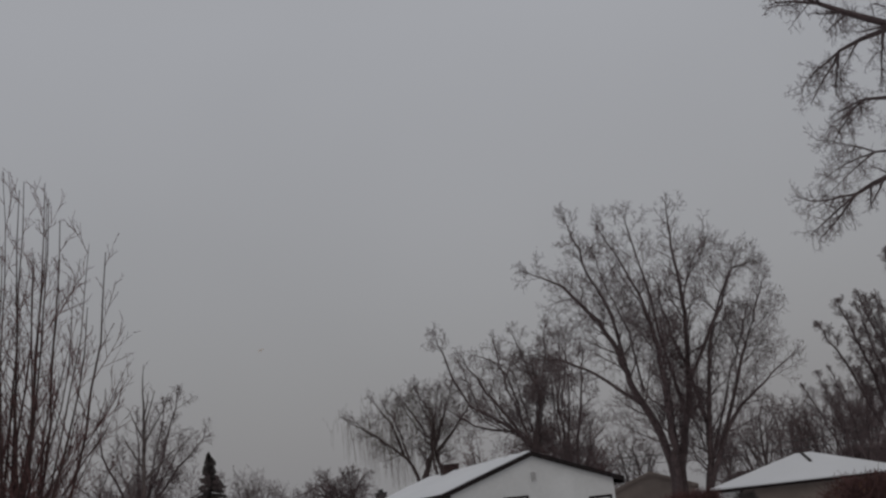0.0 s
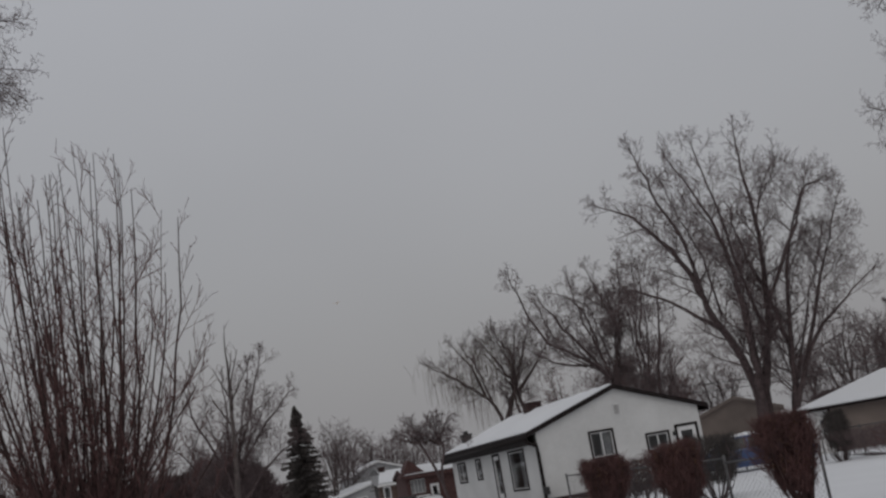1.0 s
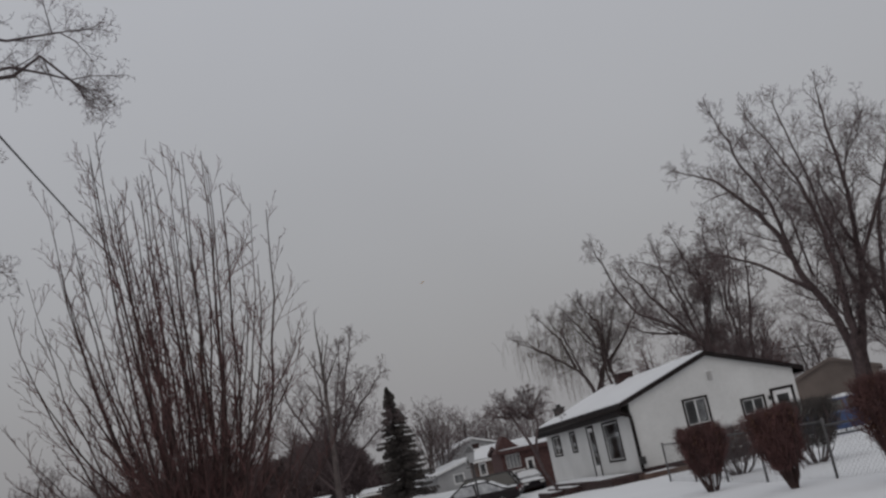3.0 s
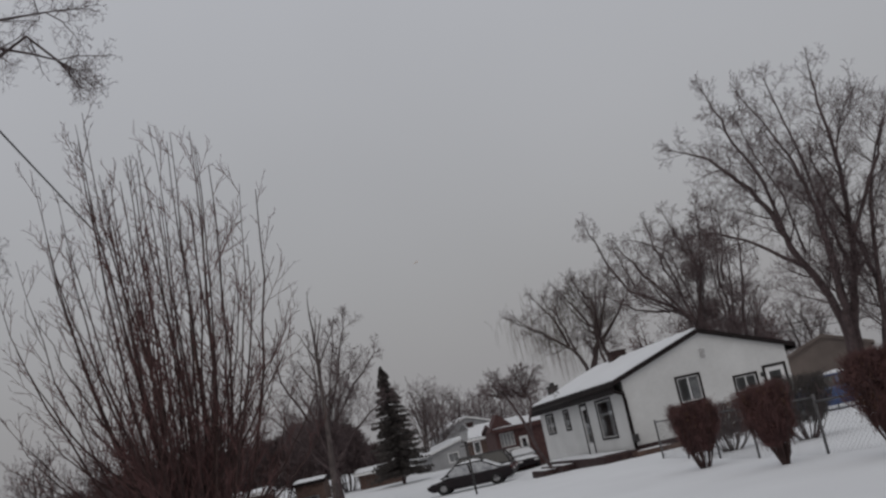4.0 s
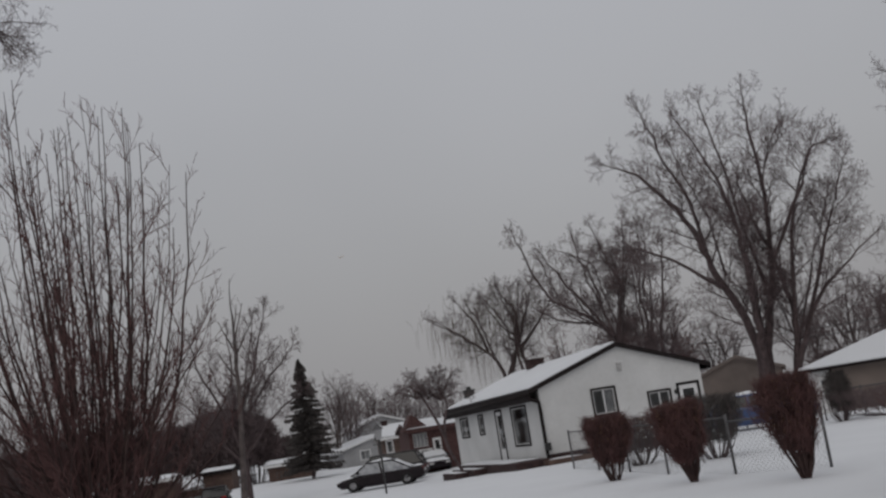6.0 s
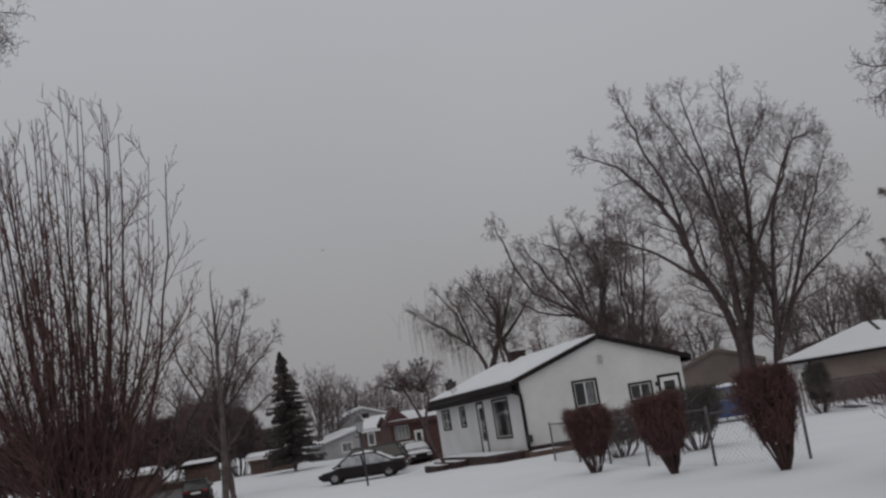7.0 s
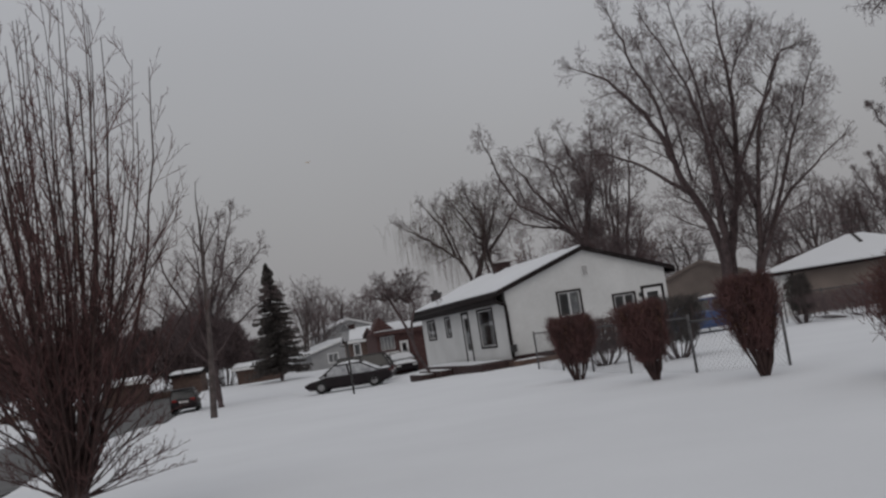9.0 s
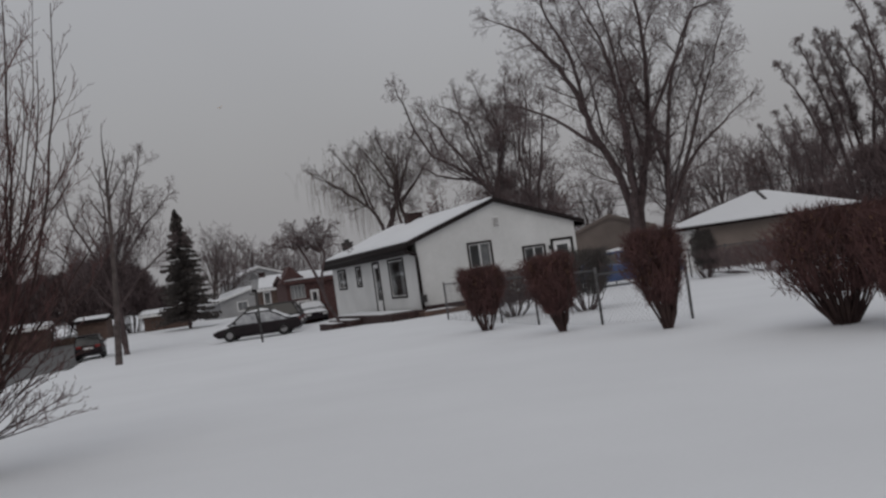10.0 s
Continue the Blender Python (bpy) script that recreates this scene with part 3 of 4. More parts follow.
gable_house("house", pose(far_b.x, far_b.y, lie(far_b.x, far_b.y), 0, 0, 84), 3.4, 2.8, 1.55, 1.75, "low brick house across the road with snowy roof", (BRICK_BROWN, BRICK_BROWN, SHINGLE, TRIM_WHITE), over=(0.4, 0.3), front=())
far_c = plan(1.75, 92)
gable_house("house", pose(far_c.x, far_c.y, lie(far_c.x, far_c.y), 0, 0, 80), 3.4, 2.2, 1.5, 1.7, "small brown house across the road with snowy roof", (BRICK_BROWN, BRICK_BROWN, SHINGLE, TRIM_DARK), over=(0.25, 0.2), front=())

# hipped house beside the big tree
def hip_house(m):
    h = thing("house", m, "tan low house with a snowy hipped roof", "house")
    L, D, e, r = 6.9, 6.6, 1.74, 2.86
    bm = bmesh.new()
    wall_sheet(bm, 0.0, L, -0.3, e, [], 0.18, lambda u, q, z: (u, q, z))
    part("front_wall", bm, TAN, h)
    boxed("side_wall", (0, 0.18, -0.3, 0.18, D, e), TAN, h); boxed("side_wall", (L - 0.18, 0.18, -0.3, L, D, e), TAN, h)
    boxed("back_wall", (0.18, D - 0.18, -0.3, L - 0.18, D, e), TAN, h)
    o = 0.45
    def hip(bm, z, out, thick):
        cs = ((-o - out, -o - out), (L + o + out, -o - out), (L + o + out, D + o + out), (-o - out, D + o + out))
        lo = [bm.verts.new((x, y, z)) for x, y in cs]
        hi = [bm.verts.new((x, y, z + thick)) for x, y in cs]
        p, q = bm.verts.new((3.1, D / 2, r - e + z + thick)), bm.verts.new((3.75, D / 2, r - e + z + thick))
        bm.faces.new(lo[::-1])
        for i in range(4):
            bm.faces.new((lo[i], lo[(i + 1) % 4], hi[(i + 1) % 4], hi[i]))
        bm.faces.new((hi[0], hi[1], q, p)); bm.faces.new((hi[1], hi[2], q)); bm.faces.new((hi[2], hi[3], p, q)); bm.faces.new((hi[3], hi[0], p))
    bm = bmesh.new(); hip(bm, e, 0, 0.12); part("roof", bm, TRIM_DARK, h)
    bm = bmesh.new(); hip(bm, e + 0.125, -0.02, 0.07); part("roof_snow", bm, SNOW, h, "smooth blanket of snow")
    # dark raised strip: stands in for the shadowed rake where two roof sections step
    k = (r - e) / (D / 2 + o)
    V = []
    for y, x in ((D / 2 - 0.05, 3.3), (D / 2 - 1.5, 3.62)):
        z = e + 0.2 + k * (y + o)
        V += [(x, y, z - .03), (x + .13, y, z - .03), (x + .13, y, z + .03), (x, y, z + .03)]
    link("shaded_rake", V, [(0, 1, 2, 3), (7, 6, 5, 4), (0, 4, 5, 1), (1, 5, 6, 2), (2, 6, 7, 3), (3, 7, 4, 0)], SHINGLE, h, "dark raised strip standing in for the shaded rake between roof sections")
    boxed("porch_post", (0.75, -0.3, -0.2, 0.85, -0.2, e), TRIM_DARK, h)
    boxed("corner_board", (0.0, -0.03, -0.2, 0.72, -0.004, e - 0.02), TRIM_WHITE, h, 0, "white entry wall beside the corner")
    boxed("wall_lamp", (0.36, -0.12, 1.15, 0.48, -0.03, 1.35), BLACK_METAL, h, 0.02)
    return h


hip_house(pose(*plan(29.9, 50), 0, 0, -34))
# tan shed behind the driveway
shed = gable_house("shed", pose(*plan(24.6, 64), 0, 0, -24), 4.6, 5.0, 2.35, 3.2, "tan garden shed with a dusting of snow", (TAN, TAN, SHINGLE, TAN), over=(0.15, 0.12), snow_left=0.03, snow_right=0.03)
shed["category"] = "shed"


# ---- bare trees ----
def foot(bearing, dist):
    p = plan(bearing, dist)
    return Matrix.Translation((p.x, p.y, lie(p.x, p.y))) @ pose(0, 0, 0, 0, 0, -bearing)


def bare_tree(name, bearing, dist, stems, spec, seed, label, bark=BARK, twig=TWIG, group=""):
    t = tree(name, Vector(), stems, spec, seed, label, bark, twig, "tree", group)
    t.matrix_world = foot(bearing, dist)
    return t


UP = dict(angle=((18, 42), (24, 52), (30, 62), (30, 65)), wiggle=(.045, .07, .10, .13, .15), lift=(.03, .04, .03, .02, .01), thin=.42, spread=.22, kids=(10, 9, 9, 7), ratio=((.42, .64), (.38, .58), (.38, .58), (.4, .65)))
limbed_tree("maple_tree", foot(28.1, 56) @ Matrix.Scale(.97, 4), [
    (.30, (-.3, -.2), (-.25, 2.2), (-.6, 4.8), (-1.7, 7.5), (-2.3, 9.5), (-3.6, 11.8), (-4.7, 12.9), (-5.9, 13.6)),
    (.11, (-1.4, 6.5), (-3.3, 8.2), (-4.9, 9.2), (-6.0, 9.4)),
    (.12, (-1.7, 7.5), (-2.2, 11.0), (-3.1, 13.6), (-3.7, 15.7)),
    (.26, (-.1, -.2), (-.1, 2.7), (-.1, 4.7), (-.1, 7.6), (-.3, 10.0), (-.9, 12.1), (-2.1, 14.8)),
    (.13, (.6, 5.8), (.4, 7.5), (-.3, 12.2), (-.8, 15.2)),
    (.28, (.1, -.2), (.15, 3.1), (1.1, 7.3), (1.4, 10.9), (1.4, 14.5), (1.35, 16.6)),
    (.12, (1.0, 7.0), (3.1, 10.7), (3.8, 12.2), (4.7, 12.5)),
    (.08, (1.4, 11.0), (1.8, 12.5), (3.0, 14.4)),
    (.26, (1.3, -.2), (1.3, 2.0), (1.7, 4.3), (1.2, 7.7), (.5, 10.5), (.2, 13.0)),
    (.24, (1.5, -.2), (1.5, 3.3), (2.4, 8.7), (4.2, 13.2)),
    (.15, (1.5, 2.4), (2.9, 5.2), (4.2, 6.4), (6.0, 7.8)),
    (.13, (1.4, 2.2), (3.4, 7.2), (4.6, 9.8), (5.3, 11.6))], 11, "tall bare multi-stemmed maple with dark bark", reach=2.6, per_m=2.5, turned=.3, axis=.6, start=.26, up=.12)
BEHIND = "trees behind the white house"
limbed_tree("tree", foot(21.2, 72), [
    (.20, (.3, -.2), (.2, 3.0), (.1, 5.5), (.8, 9.0), (.6, 11.2)),
    (.18, (.2, -.2), (.1, 4.0), (0, 6.0), (-.6, 8.7), (-1.3, 11.2), (-2.8, 12.2)),
    (.12, (0, 5.8), (-2.0, 9.0), (-3.1, 10.8), (-3.7, 12.0)),
    (.17, (1.4, -.2), (2.0, 4.8), (2.1, 7.9), (2.0, 11.5)),
    (.17, (2.2, -.2), (2.7, 4.9), (3.4, 8.5), (3.7, 10.8)),
    (.12, (2.4, 1.0), (3.3, 4.6), (4.6, 6.8)),
    (.10, (.8, 9.0), (.2, 11.0), (-.3, 12.8)),
    (.11, (.1, 5.5), (1.2, 9.5), (1.7, 12.8)),
    (.10, (2.0, 7.6), (2.7, 10.2), (2.9, 12.6)),
    (.10, (0, 6.0), (-1.0, 9.6), (-1.6, 12.8))], 12, "bare tree with upswept dark branches behind the house", dict(fine=.0105), reach=2.3, per_m=2.3, turned=.4, group=BEHIND, axis=1.2, up=.15)
limbed_tree("tree", foot(21.2, 74), [
    (.15, (1.4, -.2), (.2, 5.8), (-3.4, 8.8), (-4.7, 11.8), (-5.1, 13.2)),
    (.10, (.2, 5.6), (-1.6, 8.0), (-2.4, 10.0)),
    (.10, (-1.4, 7.0), (-3.4, 7.6), (-5.0, 8.8))], 13, "bare tree with a slanting trunk behind the house", dict(fine=.0105), reach=2.0, per_m=2.0, turned=.4, group=BEHIND, axis=0)
bare_tree("tree", 23.0, 80, [(0, 0, -0.2, 0, 7.0, .13), (.3, 0, .2, 0, 6.6, .12), (-.3, 0, 0.02, .1, 7.2, .12), (-2.2, 0, 0.02, .1, 6.6, .11)], {**UP, "kids": (11, 10, 9, 7), "fine": .0135}, 14, "dense reddish bare tree behind the house", BARK_RED, TWIG_RED, group=BEHIND)
bare_tree("tree", 19.6, 84, [(0, 0, -0.3, 0, 6.6, .12), (.3, 0, .25, 0, 6.4, .12), (2.0, 0, 0.02, .1, 6.4, .11), (-2.0, 0, -.05, .1, 6.0, .11)], {**UP, "kids": (11, 10, 9, 7), "fine": .0135}, 25, "dense low bare thicket tree behind the house", BARK_RED, TWIG_RED, group=BEHIND)
limbed_tree("tree", foot(3.35, 66), [
    (.16, (-1.0, -.2), (-1.2, 3.0), (-1.4, 4.8), (-1.2, 7.6), (-1.2, 10.2)),
    (.16, (-.9, -.2), (-1.0, 4.6), (.1, 7.8), (1.1, 11.2)),
    (.12, (-.9, 2.6), (-.6, 4.7), (1.1, 7.2), (2.5, 8.7)),
    (.12, (-1.1, 2.6), (-1.7, 4.9), (-2.9, 7.8), (-3.2, 9.2)),
    (.10, (-1.2, 2.4), (-2.8, 4.6), (-4.2, 6.2)),
    (.09, (-.8, 3.0), (1.0, 4.8), (2.8, 6.0))], 15, "bare ash-like tree across the yard by the road", dict(fine=.0105), reach=2.1, per_m=2.8, turned=.6, axis=-1.0)
bare_tree("tree", 2.1, 38, [(0, 0, 0.09, 0, 6.6, .12)], {**UP, "kids": (9, 6, 4, 3), "bare": (0.6, 0.2, 0.2, 0.1), "ratio": ((.24, .4), (.4, .6), (.4, .6), (.4, .6)), "fine": .004, "wiggle": (.015, .08, .1, .12, .2)}, 16, "slim leaning young tree with a pale trunk", BARK_GREY, TWIG)
bare_tree("tree", 32.0, 88, [(0, 0, -0.3, 0, 5.8, .13), (.3, 0, .2, 0, 5.6, .12), (2.4, 0, 0.02, .1, 5.8, .11), (-2.6, 0, 0.1, .1, 5.4, .11)], {**UP, "kids": (11, 10, 9, 7), "fine": .0135}, 26, "bare reddish-grey tree beyond the hipped house", BARK, TWIG, group="trees beyond the hipped house")
bare_tree("tree", 35.4, 84, [(0, 0, -0.3, 0, 6.8, .13), (.3, 0, .2, 0, 6.6, .12), (2.4, 0, 0.02, .1, 7.0, .11), (-2.6, 0, 0.1, .1, 6.4, .11)], {**UP, "kids": (11, 10, 9, 7), "fine": .0135}, 27, "bare twiggy tree beyond the hipped house", BARK, TWIG, group="trees beyond the hipped house")


def willow(m, seed, label):
    """A weeping willow: arching limbs, a fine crown, and a veil of shoots hanging from the outer limbs."""
    rng = random.Random(seed)
    t = thing("willow_tree", m, label, "tree")
    out = (([], []), ([], []))
    hang = ([], [])
    ways = ((.26, (.6, -.2), (.5, 3.0), (.8, 4.6), (1.5, 6.5), (1.9, 8.6), (1.3, 9.8), (.8, 11.0)), (.16, (.6, 4.2), (.3, 5.6), (-.4, 6.6), (-1.9, 7.8), (-3.8, 9.2)),
            (.11, (-.3, 6.6), (-1.0, 8.6), (-1.9, 10.1)), (.20, (2.3, -.2), (2.1, 4.8), (1.8, 6.8), (2.7, 9.4), (3.2, 10.8)), (.10, (1.8, 6.6), (3.6, 8.4), (4.4, 9.6)), (.09, (1.6, 7.4), (.4, 9.2), (-.4, 10.6)))
    for r0, *way in ways:
        for turn in (0, rng.choice((-1, 1)) * rng.uniform(25, 60)):
            rot = Matrix.Rotation(radians(turn), 3, "Z")
            pts = [rot @ Vector((x - 1.2, 0, 0)) + Vector((1.2, 0, z * (1 if not turn else .95))) for x, z in way]
            limb(out, rng, pts, r0 * (1 if not turn else .7), .024, 2.1, 2.6, {**LIMBED, "fine": .0095, "lift": (0, .03, -.02, -.06, -.1), "wiggle": (.05, .1, .14, .16, .18)}, .4, up=.15)
            line = glide(pts)
            for p in line[len(line) // 2:]:
                for _ in range(9 if p.x < .5 else 4):
                    q = p + Vector((rng.gauss(0, .7), rng.gauss(0, .7), rng.uniform(-.2, .6)))
                    l, w = rng.uniform(.8, 3.0), rng.gauss(0, .12)
                    tube(*hang, [q, q + Vector((w, 0, -l * .35)), q + Vector((w * 1.6, rng.gauss(0, .1), -l))], [.009, .008, .005], 3)
    link("trunk", *out[0], BARK, t, smooth=True)
    link("crown", *out[1], TWIG, t)
    tagged(link("hanging_shoot_veil", *hang, WILLOW, t, "hanging straw-coloured shoots"), kind="stuff")
    return t


willow(foot(15.2, 76), 17, "bare weeping willow with hanging straw-coloured twigs")


def umbrella_tree(m, seed, label):
    """A small tree with two crooked stems under a dome of curled twigs."""
    rng = random.Random(seed)
    t = thing("crabapple_tree", m, label, "tree")
    out = (([], []), ([], []))
    spec = {**LIMBED, "fine": .0052, "lift": (0, 0, .02, -.10, -.14), "wiggle": (.05, .1, .16, .2, .22), "kids": (0, 0, 10, 6), "full": (8, 6, .6, .3), "angle": ((25, 50), (25, 50), (30, 70), (35, 80))}
    for way in (((.15, -.1), (.1, .25), (-.3, 1.2), (-.3, 2.1), (-.1, 2.8), (-.3, 3.3)), ((-.28, 1.15), (-.5, 2.0), (-1.0, 3.2), (-1.3, 3.5))):
        tube(*out[0], glide([Vector((x, 0, z)) for x, z in way]), [.068 - .035 * i / (4 * (len(way) - 1)) for i in range(4 * (len(way) - 1) + 1)], 7)
    for cx, cz, count in ((-.3, 3.1, 13), (-1.2, 3.3, 13), (-.75, 3.2, 8)):
        for k in range(count):
            a, e = math.tau * (k * .382 + rng.random() * .1), rng.uniform(-.2, 1.0)
            tip = Vector((cx + math.cos(a) * 1.3 * math.cos(e * 1.5), math.sin(a) * 1.3 * math.cos(e * 1.5), 3.15 + 1.0 * math.sin(e * 1.5)))
            limb(out, rng, [Vector((cx, 0, cz - .15)), Vector((cx, 0, cz)).lerp(tip, .5) + Vector((0, 0, .16)), tip], .026, .010, .46, 8, spec, .3, 2, .05, 2)
    link("trunk", *out[0], BARK, t, smooth=True)
    link("crown", *out[1], TWIG, t)
    return t


umbrella_tree(foot(12.65, 46) @ Matrix.Scale(1.06, 4), 18, "small bare umbrella-crowned ornamental tree by the porch")
# tufted trees at the far side of the yard
TUFT = dict(fine=.010, kids=(0, 0, 13, 9), full=(8, 6, 1.0, .4), angle=((25, 50), (25, 50), (28, 70), (30, 80)), lift=(.03, .04, .08, .08, .08))
for k, (b, d, sc) in enumerate(((38.9, 60, 1.0), (41.9, 58, 1.06), (36.6, 68, .74))):
    limbed_tree("tree", foot(b, d) @ Matrix.Scale(sc, 4), [
        (.20, (-.5, -.2), (-.7, 1.7), (-1.2, 5.7), (-1.9, 8.5), (-2.5, 10.7)),
        (.16, (-.2, -.2), (-.2, 3.6), (-.5, 7.0), (-1.4, 10.5)),
        (.13, (-.7, 1.5), (-1.1, 2.9), (-2.6, 7.4), (-3.5, 9.4)),
        (.16, (.2, -.2), (.3, 3.5), (.8, 8.5), (.4, 10.5)),
        (.12, (.3, 2.5), (1.4, 6.0), (2.2, 8.6))], 20 + k, "bare tree with dense tufted twigs", TUFT, reach=1.25, per_m=4.2, turned=.4, group="tufted trees", start=.45, up=.4, level=2)
# far bare woods
wood = bare_tree("tree", 10.2, 125, [(0, 0, -.1, 0, 6.5, .16), (.2, 0, .2, .1, 6, .13), (-.1, 0, -.35, 0, 5.4, .12), (0.1, 0, .45, 0, 5, .1)], dict(kids=(9, 9, 8, 6), thin=.42, fine=.014), 30, "small bare tree in the distance", BARK_GREY, TWIG, group="distant trees")
rng = random.Random(5)
for b, d, sc in ((8.6, 128, 1.0), (7.6, 118, .95), (6.9, 112, 1.05), (11.2, 130, .9), (12.4, 140, 1.0), (9.4, 145, .85), (5.8, 120, .8), (0.8, 118, 1.1), (-0.9, 122, 1.15), (-2.6, 116, 1.2), (-4.5, 112, 1.1), (-6.5, 118, 1.2), (-8.8, 110, 1.2), (-11, 115, 1.2),
                 (30.6, 96, 1.0), (32.4, 100, 1.15), (34.2, 94, 1.0), (35.8, 98, 1.2), (37.2, 92, 1.1), (39.5, 96, 1.1), (41.5, 92, 1.1), (26.2, 98, 1.1), (24.6, 96, 1.0)):
    w = copy_thing(wood, foot(b, d) @ pose(0, 0, 0, 0, 0, rng.uniform(0, 360)))
    w.scale = (sc, sc, sc * rng.uniform(.9, 1.1))


# ---- spruce ----
def spruce(m, height, width, seed):
    rng = random.Random(seed)
    t = thing("spruce_tree", m, "dark green-black conical spruce", "tree")
    V, F = [], []
    tube(V, F, [Vector((0, 0, 0)), Vector((0, 0, height * .5)), Vector((0, 0, height))], [.14, .08, .01], 6)
    link("trunk", V, F, BARK, t)
    V, F = [], []
    for k in range(430):
        u = rng.random() ** 1.4
        z = 0.9 + (height - 0.95) * u
        reach = width / 2 * (1 - u) ** 0.9 * (1 + .18 * noise.noise((u * 9, k * .01, 2))) + 0.04
        a = rng.uniform(0, math.tau)
        rr = reach * rng.uniform(.6, 1.2)
        d = Vector((math.cos(a), math.sin(a), 0))
        side = d.cross(Vector((0, 0, 1)))
        for q_ in range(9):
            f = (q_ + .7) / 9
            p = d * rr * f + Vector((0, 0, z - .30 * rr * f + .16 * rr * f * f))
            for sg in (-1, 1, 0):
                wdt = (.24 * (1 - f) + .06) * (0.4 + .6 * (1 - u)) * rng.uniform(.6, 1.3)
                q = p + side * sg * wdt + d * .13 + Vector((0, 0, -.12 + rng.uniform(-.12, .06) if sg else rng.uniform(-.3, .05)))
                b = len(V)
                V += [p + Vector((0, 0, .05)), p - d * .07 - Vector((0, 0, .06)), q, p + d * .10]
                F += [(b, b + 1, b + 2), (b, b + 2, b + 3), (b + 1, b + 3, b + 2), (b, b + 3, b + 1)]
    link("crown", V, F, NEEDLE, t, "drooping needled boughs")
    return t


spruce(foot(5.6, 86), 8.8, 4.7, 3)


# ---- shrubs ----
def vase_shrub(name, m, height, width, seed, label, stems=26, twigs=3600, bark=BARK_RED, twig=TWIG_RED, group="", flat=0.9, waist=0.22, r0=.016, leaves=700, tr=1.0, fuzz=.12):
    """A clipped vase-shaped shrub: bare stems below, a dense fuzz of twigs and a few dry leaves above."""
    rng = random.Random(seed)
    t = thing(name, m, label, "shrub", group)
    V, F = [], []
    def radius(u):
        return width / 2 * (waist + (1 - waist) * smooth01(u * 1.25)) * (1 if u < flat else math.sqrt(max(.05, 1 - ((u - flat) / (1.12 - flat)) ** 2)))
    for k in range(stems):
        a, q = rng.uniform(0, math.tau), math.sqrt(rng.random())
        top = height * rng.uniform(.8, 1.0)
        pts = []
        for i in range(6):
            u = i / 5
            r = radius(u) * q * (1 if i else .5)
            pts.append(Vector((math.cos(a) * r + rng.gauss(0, .015), math.sin(a) * r + rng.gauss(0, .015), u * top - .04)))
        tube(V, F, pts, [r0 * (1 - .12 * i) for i in range(6)], 4)
    tagged(link("stem_clump", V, F, bark, t), kind="stuff")
    V, F = [], []
    for k in range(twigs):
        u = rng.uniform(.22, 1) ** .8
        a, q = rng.uniform(0, math.tau), rng.random() ** .33
        r = radius(u) * q * (1 + 3 * fuzz * noise.noise((math.cos(a) * 1.5, math.sin(a) * 1.5, u * 3 + seed)) + rng.gauss(0, fuzz * .8))
        p = Vector((math.cos(a) * r, math.sin(a) * r, u * height * (1 + .05 * noise.noise((a, r * 3, seed)))))
        d = Vector((math.cos(a) * .6 + rng.gauss(0, .5), math.sin(a) * .6 + rng.gauss(0, .5), 0.9 + rng.gauss(0, .4))).normalized()
        l = rng.uniform(.08, .2 + .12 * q) * (1 + .5 * (tr - 1))
        tube(V, F, [p - d * l * .6, p, p + (d + Vector((rng.gauss(0, .3), rng.gauss(0, .3), .1))).normalized() * l * .5], [.0055 * tr, .0045 * tr, .002 * tr], 3)
    tagged(link("crown", V, F, twig, t), kind="stuff")
    if leaves:
        V, F = [], []
        for k in range(leaves):
            u = rng.uniform(.45, .98); a, q = rng.uniform(0, math.tau), rng.random() ** .3
            p = Vector((math.cos(a) * radius(u) * q, math.sin(a) * radius(u) * q, u * height))
            e1 = Vector((rng.gauss(0, 1), rng.gauss(0, 1), rng.gauss(0, 1))).normalized() * rng.uniform(.018, .034)
            e2 = e1.cross(Vector((rng.gauss(0, 1), rng.gauss(0, 1), rng.gauss(0, 1)))).normalized() * .016
            n_ = e1.cross(e2).normalized() * .004
            b = len(V)
            V += [p - e1, p + e2 + n_, p + e1, p - e2 + n_]
            F += [(b, b + 1, b + 3), (b + 1, b + 2, b + 3)]
        tagged(link("foliage", V, F, LEAF_DRY, t, "curled dry brown leaves"), kind="stuff")
    return t


CLIPPED = dict(group="clipped shrubs along the fence", tr=.9, leaves=1300)
vase_shrub("shrub", foot(20.0, 26.2), 1.42, .92, 41, "clipped reddish-brown bare shrub in front of the fence", waist=.42, fuzz=.13, twigs=6000, **CLIPPED)
vase_shrub("shrub", foot(23.68, 22.2) @ pose(0, 0, 0, 0, -4, 0), 1.48, .86, 42, "clipped reddish-brown vase-shaped shrub with bare stems", waist=.25, fuzz=.2, twigs=6000, **CLIPPED)
vase_shrub("shrub", foot(28.8, 19.5) @ pose(0, 0, 0, 0, -2, 0), 1.66, .92, 43, "tall reddish-brown vase-shaped shrub with bare stems", flat=.7, waist=.24, fuzz=.22, twigs=6000, stems=36, **CLIPPED)
vase_shrub("shrub", foot(37.0, 16.5), 1.6, 1.75, 44, "wide loose red-brown shrub with many bare stems", stems=110, waist=.3, flat=.6, fuzz=.24, twigs=5500, r0=.011, **CLIPPED)
vase_shrub("shrub", foot(40.3, 15.2), 1.45, 1.3, 45, "loose red-brown shrub with arching stems", stems=45, twigs=4200, waist=.4, group="clipped shrubs along the fence")
vase_shrub("shrub", foot(21.4, 31), 1.25, 1.5, 46, "rounded grey-brown bare shrub behind the fence", twigs=2600, bark=BARK_GREY, twig=TWIG, waist=.5)
